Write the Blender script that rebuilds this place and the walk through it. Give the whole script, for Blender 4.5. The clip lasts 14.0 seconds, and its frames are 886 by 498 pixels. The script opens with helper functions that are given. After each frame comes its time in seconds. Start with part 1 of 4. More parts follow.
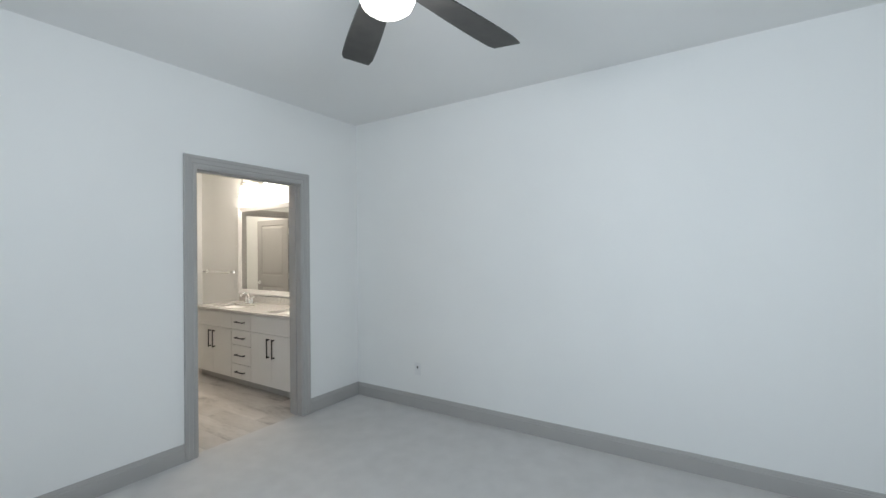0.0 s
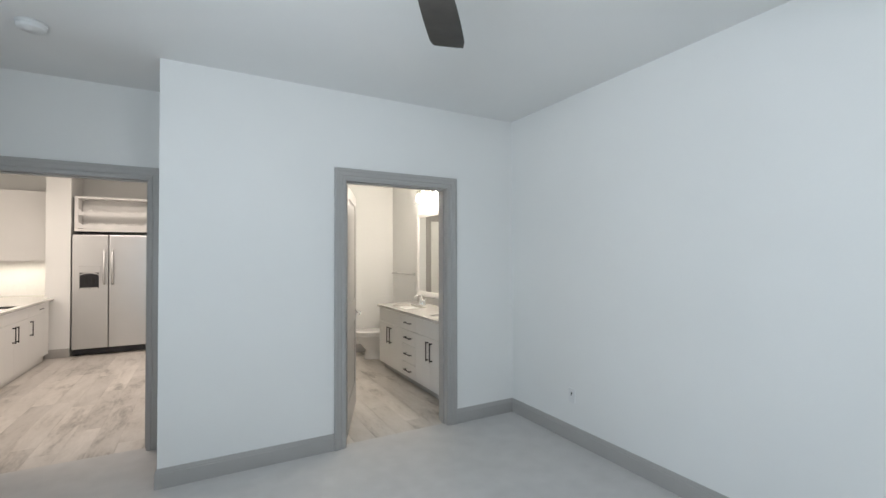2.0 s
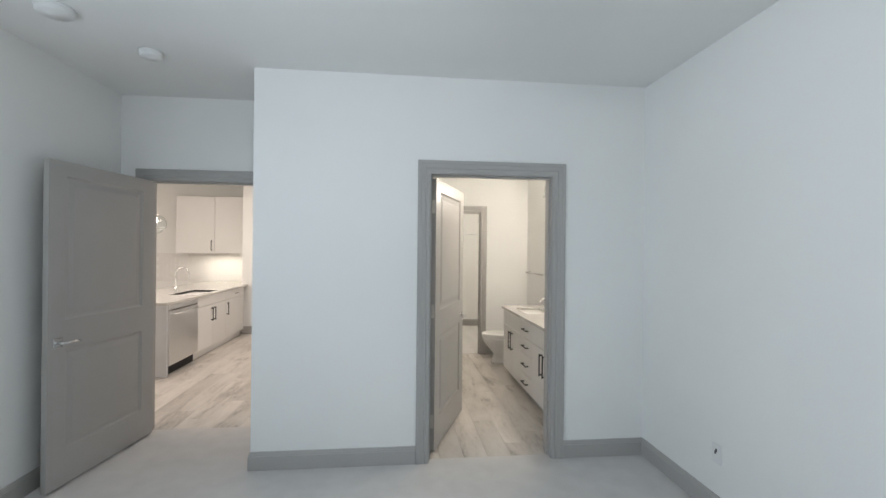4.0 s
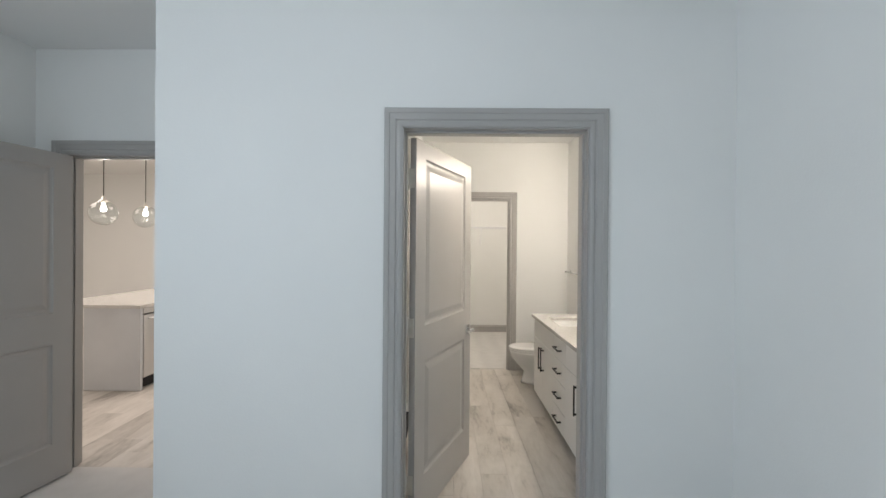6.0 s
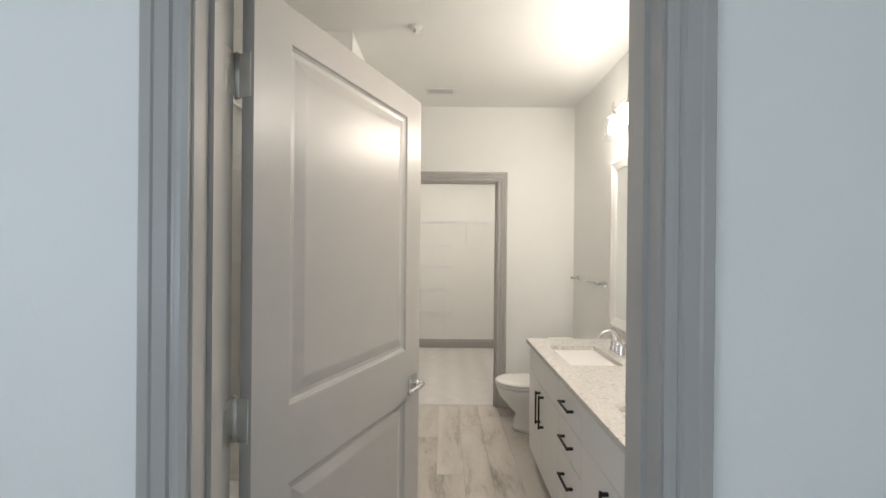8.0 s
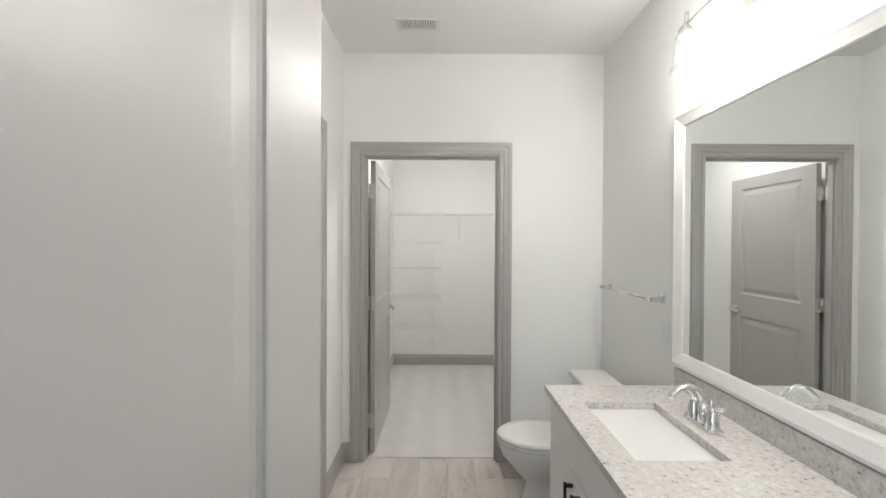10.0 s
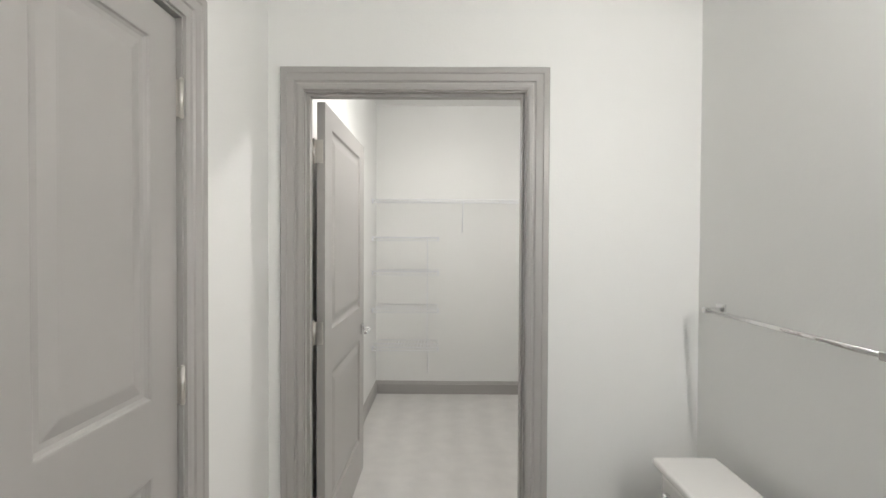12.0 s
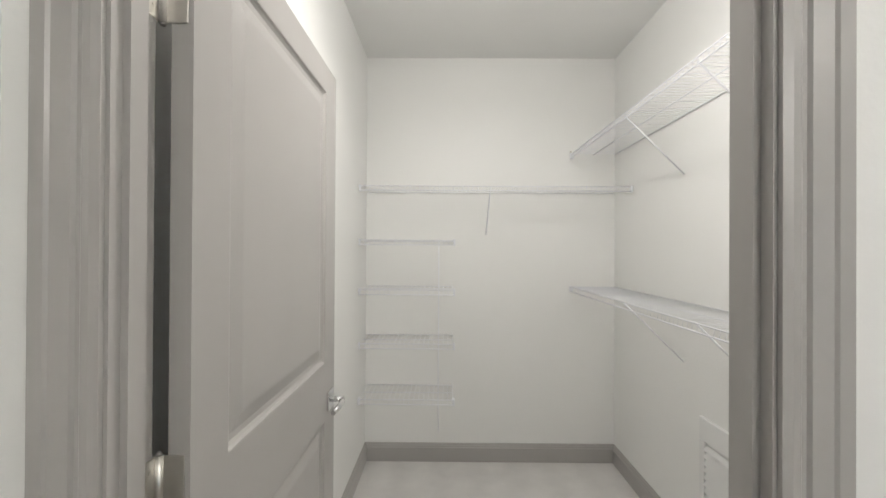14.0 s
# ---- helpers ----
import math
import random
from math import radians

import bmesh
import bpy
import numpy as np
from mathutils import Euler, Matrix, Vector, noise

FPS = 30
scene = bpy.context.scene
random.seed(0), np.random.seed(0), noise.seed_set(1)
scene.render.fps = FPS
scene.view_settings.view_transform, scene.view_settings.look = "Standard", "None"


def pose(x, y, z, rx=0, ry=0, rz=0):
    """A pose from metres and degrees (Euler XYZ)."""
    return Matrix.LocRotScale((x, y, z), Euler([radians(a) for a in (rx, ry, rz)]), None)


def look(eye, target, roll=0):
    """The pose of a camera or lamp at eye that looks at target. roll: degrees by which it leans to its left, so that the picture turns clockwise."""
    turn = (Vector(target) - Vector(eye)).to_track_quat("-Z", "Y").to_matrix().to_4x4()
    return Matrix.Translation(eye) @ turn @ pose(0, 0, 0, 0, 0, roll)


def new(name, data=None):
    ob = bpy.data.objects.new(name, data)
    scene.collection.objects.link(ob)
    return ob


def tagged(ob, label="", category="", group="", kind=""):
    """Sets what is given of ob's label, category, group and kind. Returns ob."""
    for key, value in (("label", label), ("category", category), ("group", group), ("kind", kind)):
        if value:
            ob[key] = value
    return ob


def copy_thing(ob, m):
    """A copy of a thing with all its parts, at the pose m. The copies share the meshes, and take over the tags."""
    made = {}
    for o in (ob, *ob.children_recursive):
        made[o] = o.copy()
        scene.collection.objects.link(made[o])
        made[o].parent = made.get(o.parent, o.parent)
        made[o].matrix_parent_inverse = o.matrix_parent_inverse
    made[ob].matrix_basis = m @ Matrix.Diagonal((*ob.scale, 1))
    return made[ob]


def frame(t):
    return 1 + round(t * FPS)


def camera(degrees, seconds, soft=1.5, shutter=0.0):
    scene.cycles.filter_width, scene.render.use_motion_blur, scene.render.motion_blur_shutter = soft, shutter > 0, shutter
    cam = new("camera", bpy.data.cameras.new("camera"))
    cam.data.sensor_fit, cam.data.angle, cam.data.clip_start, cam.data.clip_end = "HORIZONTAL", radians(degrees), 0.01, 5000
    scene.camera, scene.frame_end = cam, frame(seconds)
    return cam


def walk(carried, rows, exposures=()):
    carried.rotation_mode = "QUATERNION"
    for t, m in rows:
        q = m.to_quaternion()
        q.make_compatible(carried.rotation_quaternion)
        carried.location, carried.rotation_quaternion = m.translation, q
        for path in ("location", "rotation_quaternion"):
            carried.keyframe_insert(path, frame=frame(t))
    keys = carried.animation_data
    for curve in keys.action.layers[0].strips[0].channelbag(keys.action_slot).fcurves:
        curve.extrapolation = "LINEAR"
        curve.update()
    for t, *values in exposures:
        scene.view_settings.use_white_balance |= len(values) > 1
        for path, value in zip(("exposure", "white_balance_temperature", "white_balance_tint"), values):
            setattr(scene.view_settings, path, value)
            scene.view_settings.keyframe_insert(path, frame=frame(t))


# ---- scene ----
cam = camera(91.42, 14.0)
PATH = [
    (0.0, pose(0.077, 0.034, 1.436, 90.411, 0.611, -56.640)),
    (0.5, pose(0.215, 0.006, 1.460, 90.383, 0.328, -49.436)),
    (1.0, pose(0.394, -0.062, 1.455, 90.644, 0.340, -42.078)),
    (1.5, pose(0.571, -0.082, 1.464, 90.690, 0.172, -34.965)),
    (2.0, pose(0.733, -0.082, 1.473, 90.825, 0.115, -28.861)),
    (2.5, pose(0.928, -0.091, 1.484, 90.696, -0.193, -22.281)),
    (3.0, pose(1.117, -0.084, 1.494, 90.559, -0.253, -16.141)),
    (3.5, pose(1.296, -0.002, 1.514, 90.314, -0.448, -10.424)),
    (6.0, pose(1.902, 1.105, 1.474, 89.794, -0.459, 0.539)),
    (6.5, pose(1.959, 1.438, 1.449, 89.820, -0.528, 0.501)),
    (7.0, pose(2.018, 1.778, 1.444, 89.789, -0.647, 0.557)),
    (7.5, pose(2.120, 2.095, 1.446, 89.874, -0.506, 0.364)),
    (8.0, pose(2.168, 2.377, 1.445, 89.937, -0.521, 0.132)),
    (10.5, pose(2.322, 3.702, 1.461, 89.419, -0.276, -0.066)),
    (11.0, pose(2.360, 4.000, 1.444, 89.515, -0.262, 0.078)),
    (11.5, pose(2.348, 4.285, 1.451, 89.209, -0.261, 0.000)),
    (12.0, pose(2.326, 4.575, 1.445, 89.143, -0.281, 0.321)),
    (12.5, pose(2.312, 4.905, 1.447, 89.143, -0.234, 0.349)),
    (13.0, pose(2.290, 5.242, 1.433, 89.213, -0.158, 0.676)),
    (13.5, pose(2.238, 5.505, 1.435, 89.387, -0.005, 0.516)),
    (14.0, pose(2.210, 5.746, 1.425, 90.265, -0.324, 0.361)),
]
walk(cam, PATH, exposures=[(0.0, -0.04, 6500, 10), (3.0, 0.02, 6500, 10), (7.0, -0.04, 6450, 10), (8.2, -0.05, 6350, 10), (10.3, -0.05, 5760, 8), (12.5, -0.02, 5800, 8), (14.0, -0.10, 5840, 8)])

# ---- world and lights ----
world = bpy.data.worlds.new("world")
scene.world = world
world.use_nodes = True
sky = world.node_tree.nodes.new("ShaderNodeTexSky")
sky.sky_type, sky.sun_disc, sky.sun_elevation, sky.sun_rotation = "NISHITA", False, radians(35), radians(120)
world.node_tree.links.new(sky.outputs[0], world.node_tree.nodes["Background"].inputs[0])
world.node_tree.nodes["Background"].inputs[1].default_value = 0.1


def lamp(name, kind, at, energy, color, size=0.1, size_y=None, aim=None):
    data = bpy.data.lights.new(name, kind)
    data.energy, data.color = energy, color
    if kind == "AREA":
        data.size = size
        if size_y:
            data.shape, data.size_y = "RECTANGLE", size_y
    else:
        data.shadow_soft_size = size
    ob = new(name, data)
    ob.matrix_world = look(at, aim) if aim else Matrix.Translation(at)
    return ob


def downward(ob):
    """Turns ob into a wide spot, added to a bulb for more downward light."""
    ob.data.spot_size, ob.data.spot_blend = radians(176), 0.5
    return ob


XE = -0.775        # left wall of the bedroom
DAY = (0.735, 0.866, 1.0)
WARM = (1.0, 0.885, 0.76)
KITCH = (1.0, 0.875, 0.79)
lamp("window_daylight", "AREA", (XE - 0.06, 0.2, 1.5), 51, DAY, 1.95, 1.75, (3.0, 0.45, 3.9))
lamp("fan_lamp", "POINT", (1.26, 1.04, 2.335), 14, (0.90, 0.95, 1.0), 0.09)
# The last three are an unseen second fixture, added to even the light.
SHADES = (5.13, 4.89, 4.65, 3.99, 3.75, 3.51)
for y in SHADES:
    lamp("vanity_lamp", "POINT", (3.21, y, 2.215), 5.0, WARM, 0.03)
    downward(lamp("vanity_lamp_down", "SPOT", (3.235, y, 2.205), 2.4, WARM, 0.03, aim=(3.0, y, 1.2)))
lamp("closet_lamp", "POINT", (2.45, 7.05, 2.58), 15, WARM, 0.06)
# Extra spot below the ceiling light, added to fill the closet's lower parts.
downward(lamp("closet_fill_down", "SPOT", (2.45, 7.05, 2.57), 22, WARM, 0.06, aim=(2.45, 7.06, 1.0)))
# Unseen area lights without fixtures, added to brighten the kitchen and living room.
lamp("kitchen_fill", "AREA", (-0.4, 6.4, 2.72), 31, KITCH, 1.2, 1.2, (-0.4, 6.4, 0))
lamp("living_fill", "AREA", (-3.2, 5.6, 2.72), 38, KITCH, 1.5, 1.5, (-3.2, 5.6, 0))
for y in (5.80, 6.46):
    lamp("pendant_lamp", "POINT", (-1.86, y, 1.87), 5, WARM, 0.03)
lamp("under_cabinet_lamp", "AREA", (-1.75, 8.55, 1.36), 3, (1.0, 0.9, 0.75), 0.8, 0.05, (-1.75, 8.55, 0))


# ---- materials ----
def mat(name, color, rough=0.5, metal=0.0, vary=0.04, scale=3.0, bump=0.0, bscale=200.0):
    m = bpy.data.materials.new(name)
    m.use_nodes = True
    nt = m.node_tree
    b = nt.nodes["Principled BSDF"]
    b.inputs["Roughness"].default_value, b.inputs["Metallic"].default_value = rough, metal
    tc = nt.nodes.new("ShaderNodeTexCoord")
    n = nt.nodes.new("ShaderNodeTexNoise")
    n.inputs["Scale"].default_value, n.inputs["Detail"].default_value = scale, 6
    nt.links.new(tc.outputs["Object"], n.inputs["Vector"])
    r = nt.nodes.new("ShaderNodeValToRGB")
    r.color_ramp.elements[0].position, r.color_ramp.elements[1].position = 0.3, 0.7
    r.color_ramp.elements[0].color = (*[c * (1 - vary) for c in color], 1)
    r.color_ramp.elements[1].color = (*[min(1, c * (1 + vary)) for c in color], 1)
    nt.links.new(n.outputs["Fac"], r.inputs["Fac"])
    nt.links.new(r.outputs["Color"], b.inputs["Base Color"])
    if bump:
        n2 = nt.nodes.new("ShaderNodeTexNoise")
        n2.inputs["Scale"].default_value, n2.inputs["Detail"].default_value = bscale, 4
        nt.links.new(tc.outputs["Object"], n2.inputs["Vector"])
        bp = nt.nodes.new("ShaderNodeBump")
        bp.inputs["Strength"].default_value, bp.inputs["Distance"].default_value = bump, 0.004
        nt.links.new(n2.outputs["Fac"], bp.inputs["Height"])
        nt.links.new(bp.outputs["Normal"], b.inputs["Normal"])
    return m


PAINT = mat("wall_paint", (0.86, 0.86, 0.84), 0.5, 0, 0.015, 1.2, 0.12, 90)
CEIL = mat("ceiling_paint", (0.86, 0.86, 0.845), 0.8, 0, 0.015, 1.2, 0.2, 60)
TRIM = mat("grey_trim_paint", (0.415, 0.402, 0.386), 0.3, 0, 0.02, 4, 0.02, 60)
WHITE = mat("white_lacquer", (0.78, 0.77, 0.75), 0.3, 0, 0.015, 3)
CARPET = mat("carpet", (0.63, 0.615, 0.60), 0.95, 0, 0.045, 7, 0.7, 260)
TILE = mat("grey_tile", (0.62, 0.61, 0.58), 0.25, 0, 0.05, 5)
GROUT = mat("grout", (0.80, 0.79, 0.77), 0.9, 0, 0.04, 30)
CERAMIC = mat("white_ceramic", (0.82, 0.81, 0.79), 0.12, 0, 0.01, 3)
FANBLADE = mat("dark_fan_blade", (0.045, 0.043, 0.04), 0.45, 0, 0.25, 14)
PLASTIC = mat("white_plastic", (0.8, 0.8, 0.79), 0.4, 0, 0.01, 5)
WIRE = mat("white_coated_wire", (0.82, 0.83, 0.86), 0.35, 0, 0.01, 5)
DARK = mat("dark_gap", (0.015, 0.015, 0.018), 0.6, 0, 0.1, 5)
DUCT = mat("grey_duct", (0.45, 0.45, 0.43), 0.7, 0, 0.1, 8)
ENDPANEL = mat("pale_wood_panel", (0.60, 0.61, 0.63), 0.5, 0, 0.05, 3)
NICKEL = mat("brushed_nickel", (0.66, 0.64, 0.60), 0.38, 1, 0.05, 30)


def nodes_of(m):
    return m.node_tree, m.node_tree.nodes["Principled BSDF"]


def plank_material():
    m = bpy.data.materials.new("vinyl_plank")
    m.use_nodes = True
    nt, b = nodes_of(m)
    N, Lk = nt.nodes.new, nt.links.new
    tc, oi, mp = N("ShaderNodeNewGeometry"), N("ShaderNodeObjectInfo"), N("ShaderNodeMapping")
    mp.inputs["Scale"].default_value = (5.5, 1.5, 1)
    off = N("ShaderNodeVectorMath")
    off.operation = "MULTIPLY_ADD"
    comb = N("ShaderNodeCombineXYZ")
    Lk(oi.outputs["Random"], comb.inputs[2])
    off.inputs[1].default_value = (1, 1, 40)
    Lk(comb.outputs[0], off.inputs[0])
    Lk(tc.outputs["Position"], off.inputs[2])
    Lk(off.outputs[0], mp.inputs["Vector"])
    n1, n2 = N("ShaderNodeTexNoise"), N("ShaderNodeTexNoise")
    n1.inputs["Scale"].default_value, n1.inputs["Detail"].default_value, n1.inputs["Roughness"].default_value = 0.9, 7, 0.62
    n1.inputs["Distortion"].default_value = 0.5
    n2.inputs["Scale"].default_value, n2.inputs["Detail"].default_value = 9, 5
    Lk(mp.outputs[0], n1.inputs["Vector"])
    Lk(mp.outputs[0], n2.inputs["Vector"])
    mixf = N("ShaderNodeMath")
    mixf.operation = "MULTIPLY_ADD"
    mixf.inputs[1].default_value = 0.22
    Lk(n2.outputs["Fac"], mixf.inputs[0])
    Lk(n1.outputs["Fac"], mixf.inputs[2])
    r = N("ShaderNodeValToRGB")
    e = r.color_ramp.elements
    e[0].position, e[0].color = 0.40, (0.27, 0.245, 0.22, 1)
    e[1].position, e[1].color = 0.74, (0.64, 0.60, 0.555, 1)
    mid = e.new(0.56)
    mid.color = (0.54, 0.50, 0.455, 1)
    Lk(mixf.outputs[0], r.inputs["Fac"])
    hsv = N("ShaderNodeHueSaturation")
    val = N("ShaderNodeMath")
    val.operation = "MULTIPLY_ADD"
    val.inputs[1].default_value, val.inputs[2].default_value = 0.22, 0.9
    Lk(oi.outputs["Random"], val.inputs[0])
    Lk(val.outputs[0], hsv.inputs["Value"])
    Lk(r.outputs["Color"], hsv.inputs["Color"])
    Lk(hsv.outputs["Color"], b.inputs["Base Color"])
    b.inputs["Roughness"].default_value = 0.42
    bp = N("ShaderNodeBump")
    bp.inputs["Strength"].default_value, bp.inputs["Distance"].default_value = 0.15, 0.002
    Lk(n2.outputs["Fac"], bp.inputs["Height"])
    Lk(bp.outputs["Normal"], b.inputs["Normal"])
    return m


def granite_material(name, ramp):
    m = bpy.data.materials.new(name)
    m.use_nodes = True
    nt, b = nodes_of(m)
    N, Lk = nt.nodes.new, nt.links.new
    tc = N("ShaderNodeTexCoord")
    n1, n2 = N("ShaderNodeTexNoise"), N("ShaderNodeTexVoronoi")
    n1.inputs["Scale"].default_value, n1.inputs["Detail"].default_value, n1.inputs["Roughness"].default_value = 62, 8, 0.62
    n2.inputs["Scale"].default_value = 90
    Lk(tc.outputs["Object"], n1.inputs["Vector"])
    Lk(tc.outputs["Object"], n2.inputs["Vector"])
    mx = N("ShaderNodeMath")
    mx.operation = "MULTIPLY_ADD"
    mx.inputs[1].default_value = 0.16
    Lk(n2.outputs["Distance"], mx.inputs[0])
    Lk(n1.outputs["Fac"], mx.inputs[2])
    r = N("ShaderNodeValToRGB")
    e = r.color_ramp.elements
    e[0].position, e[0].color = ramp[0]
    e[1].position, e[1].color = ramp[-1]
    for p, c in ramp[1:-1]:
        e.new(p).color = c
    Lk(mx.outputs[0], r.inputs["Fac"])
    Lk(r.outputs["Color"], b.inputs["Base Color"])
    b.inputs["Roughness"].default_value = 0.16
    return m


def glass_material(name, tint=(0.97, 0.98, 0.98)):
    """Thin clear glass: light passes straight, the gloss grows towards grazing angles."""
    m = bpy.data.materials.new(name)
    m.use_nodes = True
    nt = m.node_tree
    N, Lk = nt.nodes.new, nt.links.new
    tr, gl, lw, mx = N("ShaderNodeBsdfTransparent"), N("ShaderNodeBsdfGlossy"), N("ShaderNodeLayerWeight"), N("ShaderNodeMixShader")
    tr.inputs["Color"].default_value = (*tint, 1)
    gl.inputs["Roughness"].default_value = 0.02
    lw.inputs["Blend"].default_value = 0.5
    pw, ad = N("ShaderNodeMath"), N("ShaderNodeMath")
    pw.operation, ad.operation = "POWER", "MULTIPLY_ADD"
    pw.inputs[1].default_value, ad.inputs[1].default_value, ad.inputs[2].default_value = 4.0, 0.7, 0.035
    Lk(lw.outputs["Facing"], pw.inputs[0])
    Lk(pw.outputs[0], ad.inputs[0])
    Lk(ad.outputs[0], mx.inputs[0])
    Lk(tr.outputs[0], mx.inputs[1])
    Lk(gl.outputs[0], mx.inputs[2])
    Lk(mx.outputs[0], nt.nodes["Material Output"].inputs["Surface"])
    return m


def glow_material(name, color, strength):
    m = bpy.data.materials.new(name)
    m.use_nodes = True
    nt, b = nodes_of(m)
    b.inputs["Base Color"].default_value = (0.9, 0.9, 0.88, 1)
    b.inputs["Emission Color"].default_value = (*color, 1)
    b.inputs["Emission Strength"].default_value = strength
    return m


def mirror_material():
    m = bpy.data.materials.new("mirror_glass")
    m.use_nodes = True
    nt, b = nodes_of(m)
    b.inputs["Base Color"].default_value = (0.86, 0.88, 0.87, 1)
    b.inputs["Metallic"].default_value, b.inputs["Roughness"].default_value = 1, 0.005
    return m


PLANK = plank_material()


def striped_carpet():
    """Carpet with the soft bands that a vacuum cleaner leaves in the pile."""
    m = mat("closet_carpet", (0.70, 0.685, 0.665), 0.95, 0, 0.04, 9, 0.7, 260)
    nt, b = nodes_of(m)
    N, Lk = nt.nodes.new, nt.links.new
    src = b.inputs["Base Color"].links[0].from_socket
    tc, w = N("ShaderNodeTexCoord"), N("ShaderNodeTexWave")
    w.bands_direction = "X"
    w.inputs["Scale"].default_value, w.inputs["Distortion"].default_value, w.inputs["Detail Scale"].default_value = 1.3, 0.5, 0.3
    Lk(tc.outputs["Object"], w.inputs["Vector"])
    r = N("ShaderNodeMapRange")
    r.inputs["To Min"].default_value, r.inputs["To Max"].default_value = 0.965, 1.02
    Lk(w.outputs["Fac"], r.inputs["Value"])
    h = N("ShaderNodeHueSaturation")
    Lk(src, h.inputs["Color"])
    Lk(r.outputs["Result"], h.inputs["Value"])
    Lk(h.outputs["Color"], b.inputs["Base Color"])
    return m


STRIPED = striped_carpet()
STONE = granite_material("speckled_quartz", [(0.32, (0.14, 0.13, 0.115, 1)), (0.41, (0.38, 0.355, 0.33, 1)), (0.47, (0.56, 0.535, 0.505, 1)), (0.62, (0.62, 0.60, 0.57, 1)), (0.74, (0.70, 0.685, 0.66, 1))])
GLASS = glass_material("clear_glass")
GLOW = glow_material("lit_bulb", (1.0, 0.93, 0.82), 14)
FANGLOW = glow_material("lit_globe", (1.0, 0.96, 0.9), 5)
MIRROR = mirror_material()
STEEL = mat("brushed_steel", (0.70, 0.70, 0.70), 0.32, 1, 0.02, 3)
CHROME = mat("chrome", (0.8, 0.8, 0.8), 0.08, 1, 0.01, 5)
BLACK = mat("black_metal", (0.02, 0.02, 0.02), 0.4, 0.3, 0.1, 10)


# ---- mesh helpers ----
def box(bm, x0, x1, y0, y1, z0, z1, bevel=0.0, seg=2):
    x0, x1, y0, y1, z0, z1 = min(x0, x1), max(x0, x1), min(y0, y1), max(y0, y1), min(z0, z1), max(z0, z1)
    m = Matrix.Translation(((x0 + x1) / 2, (y0 + y1) / 2, (z0 + z1) / 2)) @ Matrix.Diagonal((x1 - x0, y1 - y0, z1 - z0, 1))
    if not bevel:
        bmesh.ops.create_cube(bm, size=1, matrix=m)
        return bm
    t = bmesh.new()
    bmesh.ops.create_cube(t, size=1, matrix=m)
    bmesh.ops.bevel(t, geom=t.edges[:], offset=min(bevel, 0.45 * min(x1 - x0, y1 - y0, z1 - z0)), segments=seg, affect="EDGES", profile=0.5)
    return merge(bm, t)


def merge(bm, t, m=None):
    if m is not None:
        bmesh.ops.transform(t, matrix=m, verts=t.verts[:])
    vs = [bm.verts.new(v.co) for v in t.verts]
    t.verts.index_update()
    for f in t.faces:
        try:
            bm.faces.new([vs[v.index] for v in f.verts]).smooth = f.smooth
        except ValueError:
            pass
    t.free()
    return bm


def part(name, bm, material, parent=None, label=""):
    me = bpy.data.meshes.new(name)
    bm.normal_update()
    bm.to_mesh(me)
    bm.free()
    me.materials.append(material)
    ob = new(name, me)
    if parent is not None:
        ob.parent = parent
    if label:
        ob["label"] = label
    return ob


def solid(name, material, parent, *dims, bevel=0.0, label="", seg=2):
    return part(name, box(bmesh.new(), *dims, bevel=bevel, seg=seg), material, parent, label)


def thing(name, m, label, category, group="", kind=""):
    ob = new(name)
    ob.matrix_basis = m
    return tagged(ob, label, category, group, kind)


def wall(name, axis, a0, a1, b0, b1, z1, openings=(), material=None, label="white painted plaster wall"):
    """A wall that runs along x or y from a0 to a1, b0 to b1 thick, with openings (start, end, sill, head)."""
    bm = bmesh.new()

    def piece(s, e, lo, hi):
        if e - s > 1e-4 and hi - lo > 1e-4:
            box(bm, *((s, e, b0, b1) if axis == "x" else (b0, b1, s, e)), lo, hi)
    at = a0
    for s, e, lo, hi in sorted(openings):
        piece(at, s, 0, z1)
        piece(s, e, 0, lo)
        piece(s, e, hi, z1)
        at = e
    piece(at, a1, 0, z1)
    return tagged(part(name, bm, material or PAINT), label, "wall", kind="structure")


def sweep(bm, corners, profile):
    """A profile of (outward, proud) points swept round a chain of (point, outward, proud) frames, mitred."""
    rings = []
    for p, o, n in corners:
        p, o, n = Vector(p), Vector(o), Vector(n)
        rings.append([bm.verts.new(p + o * a + n * b) for a, b in profile])
    k = len(profile)
    for r0, r1 in zip(rings, rings[1:]):
        for i in range(k):
            j = (i + 1) % k
            bm.faces.new((r0[i], r0[j], r1[j], r1[i]))
    bm.faces.new(rings[0][::-1])
    bm.faces.new(rings[-1])
    bmesh.ops.recalc_face_normals(bm, faces=bm.faces[:])
    return bm


CASING = [(0, 0), (0, 0.011), (0.012, 0.014), (0.022, 0.014), (0.026, 0.010), (0.032, 0.010), (0.036, 0.015),
          (0.062, 0.017), (0.066, 0.021), (0.085, 0.022), (0.089, 0.018), (0.089, 0)]
BASE = [(0, 0), (0.0, 0.014), (0.093, 0.014), (0.098, 0.010), (0.105, 0.010), (0.112, 0.006), (0.119, 0.005), (0.124, 0.0)]


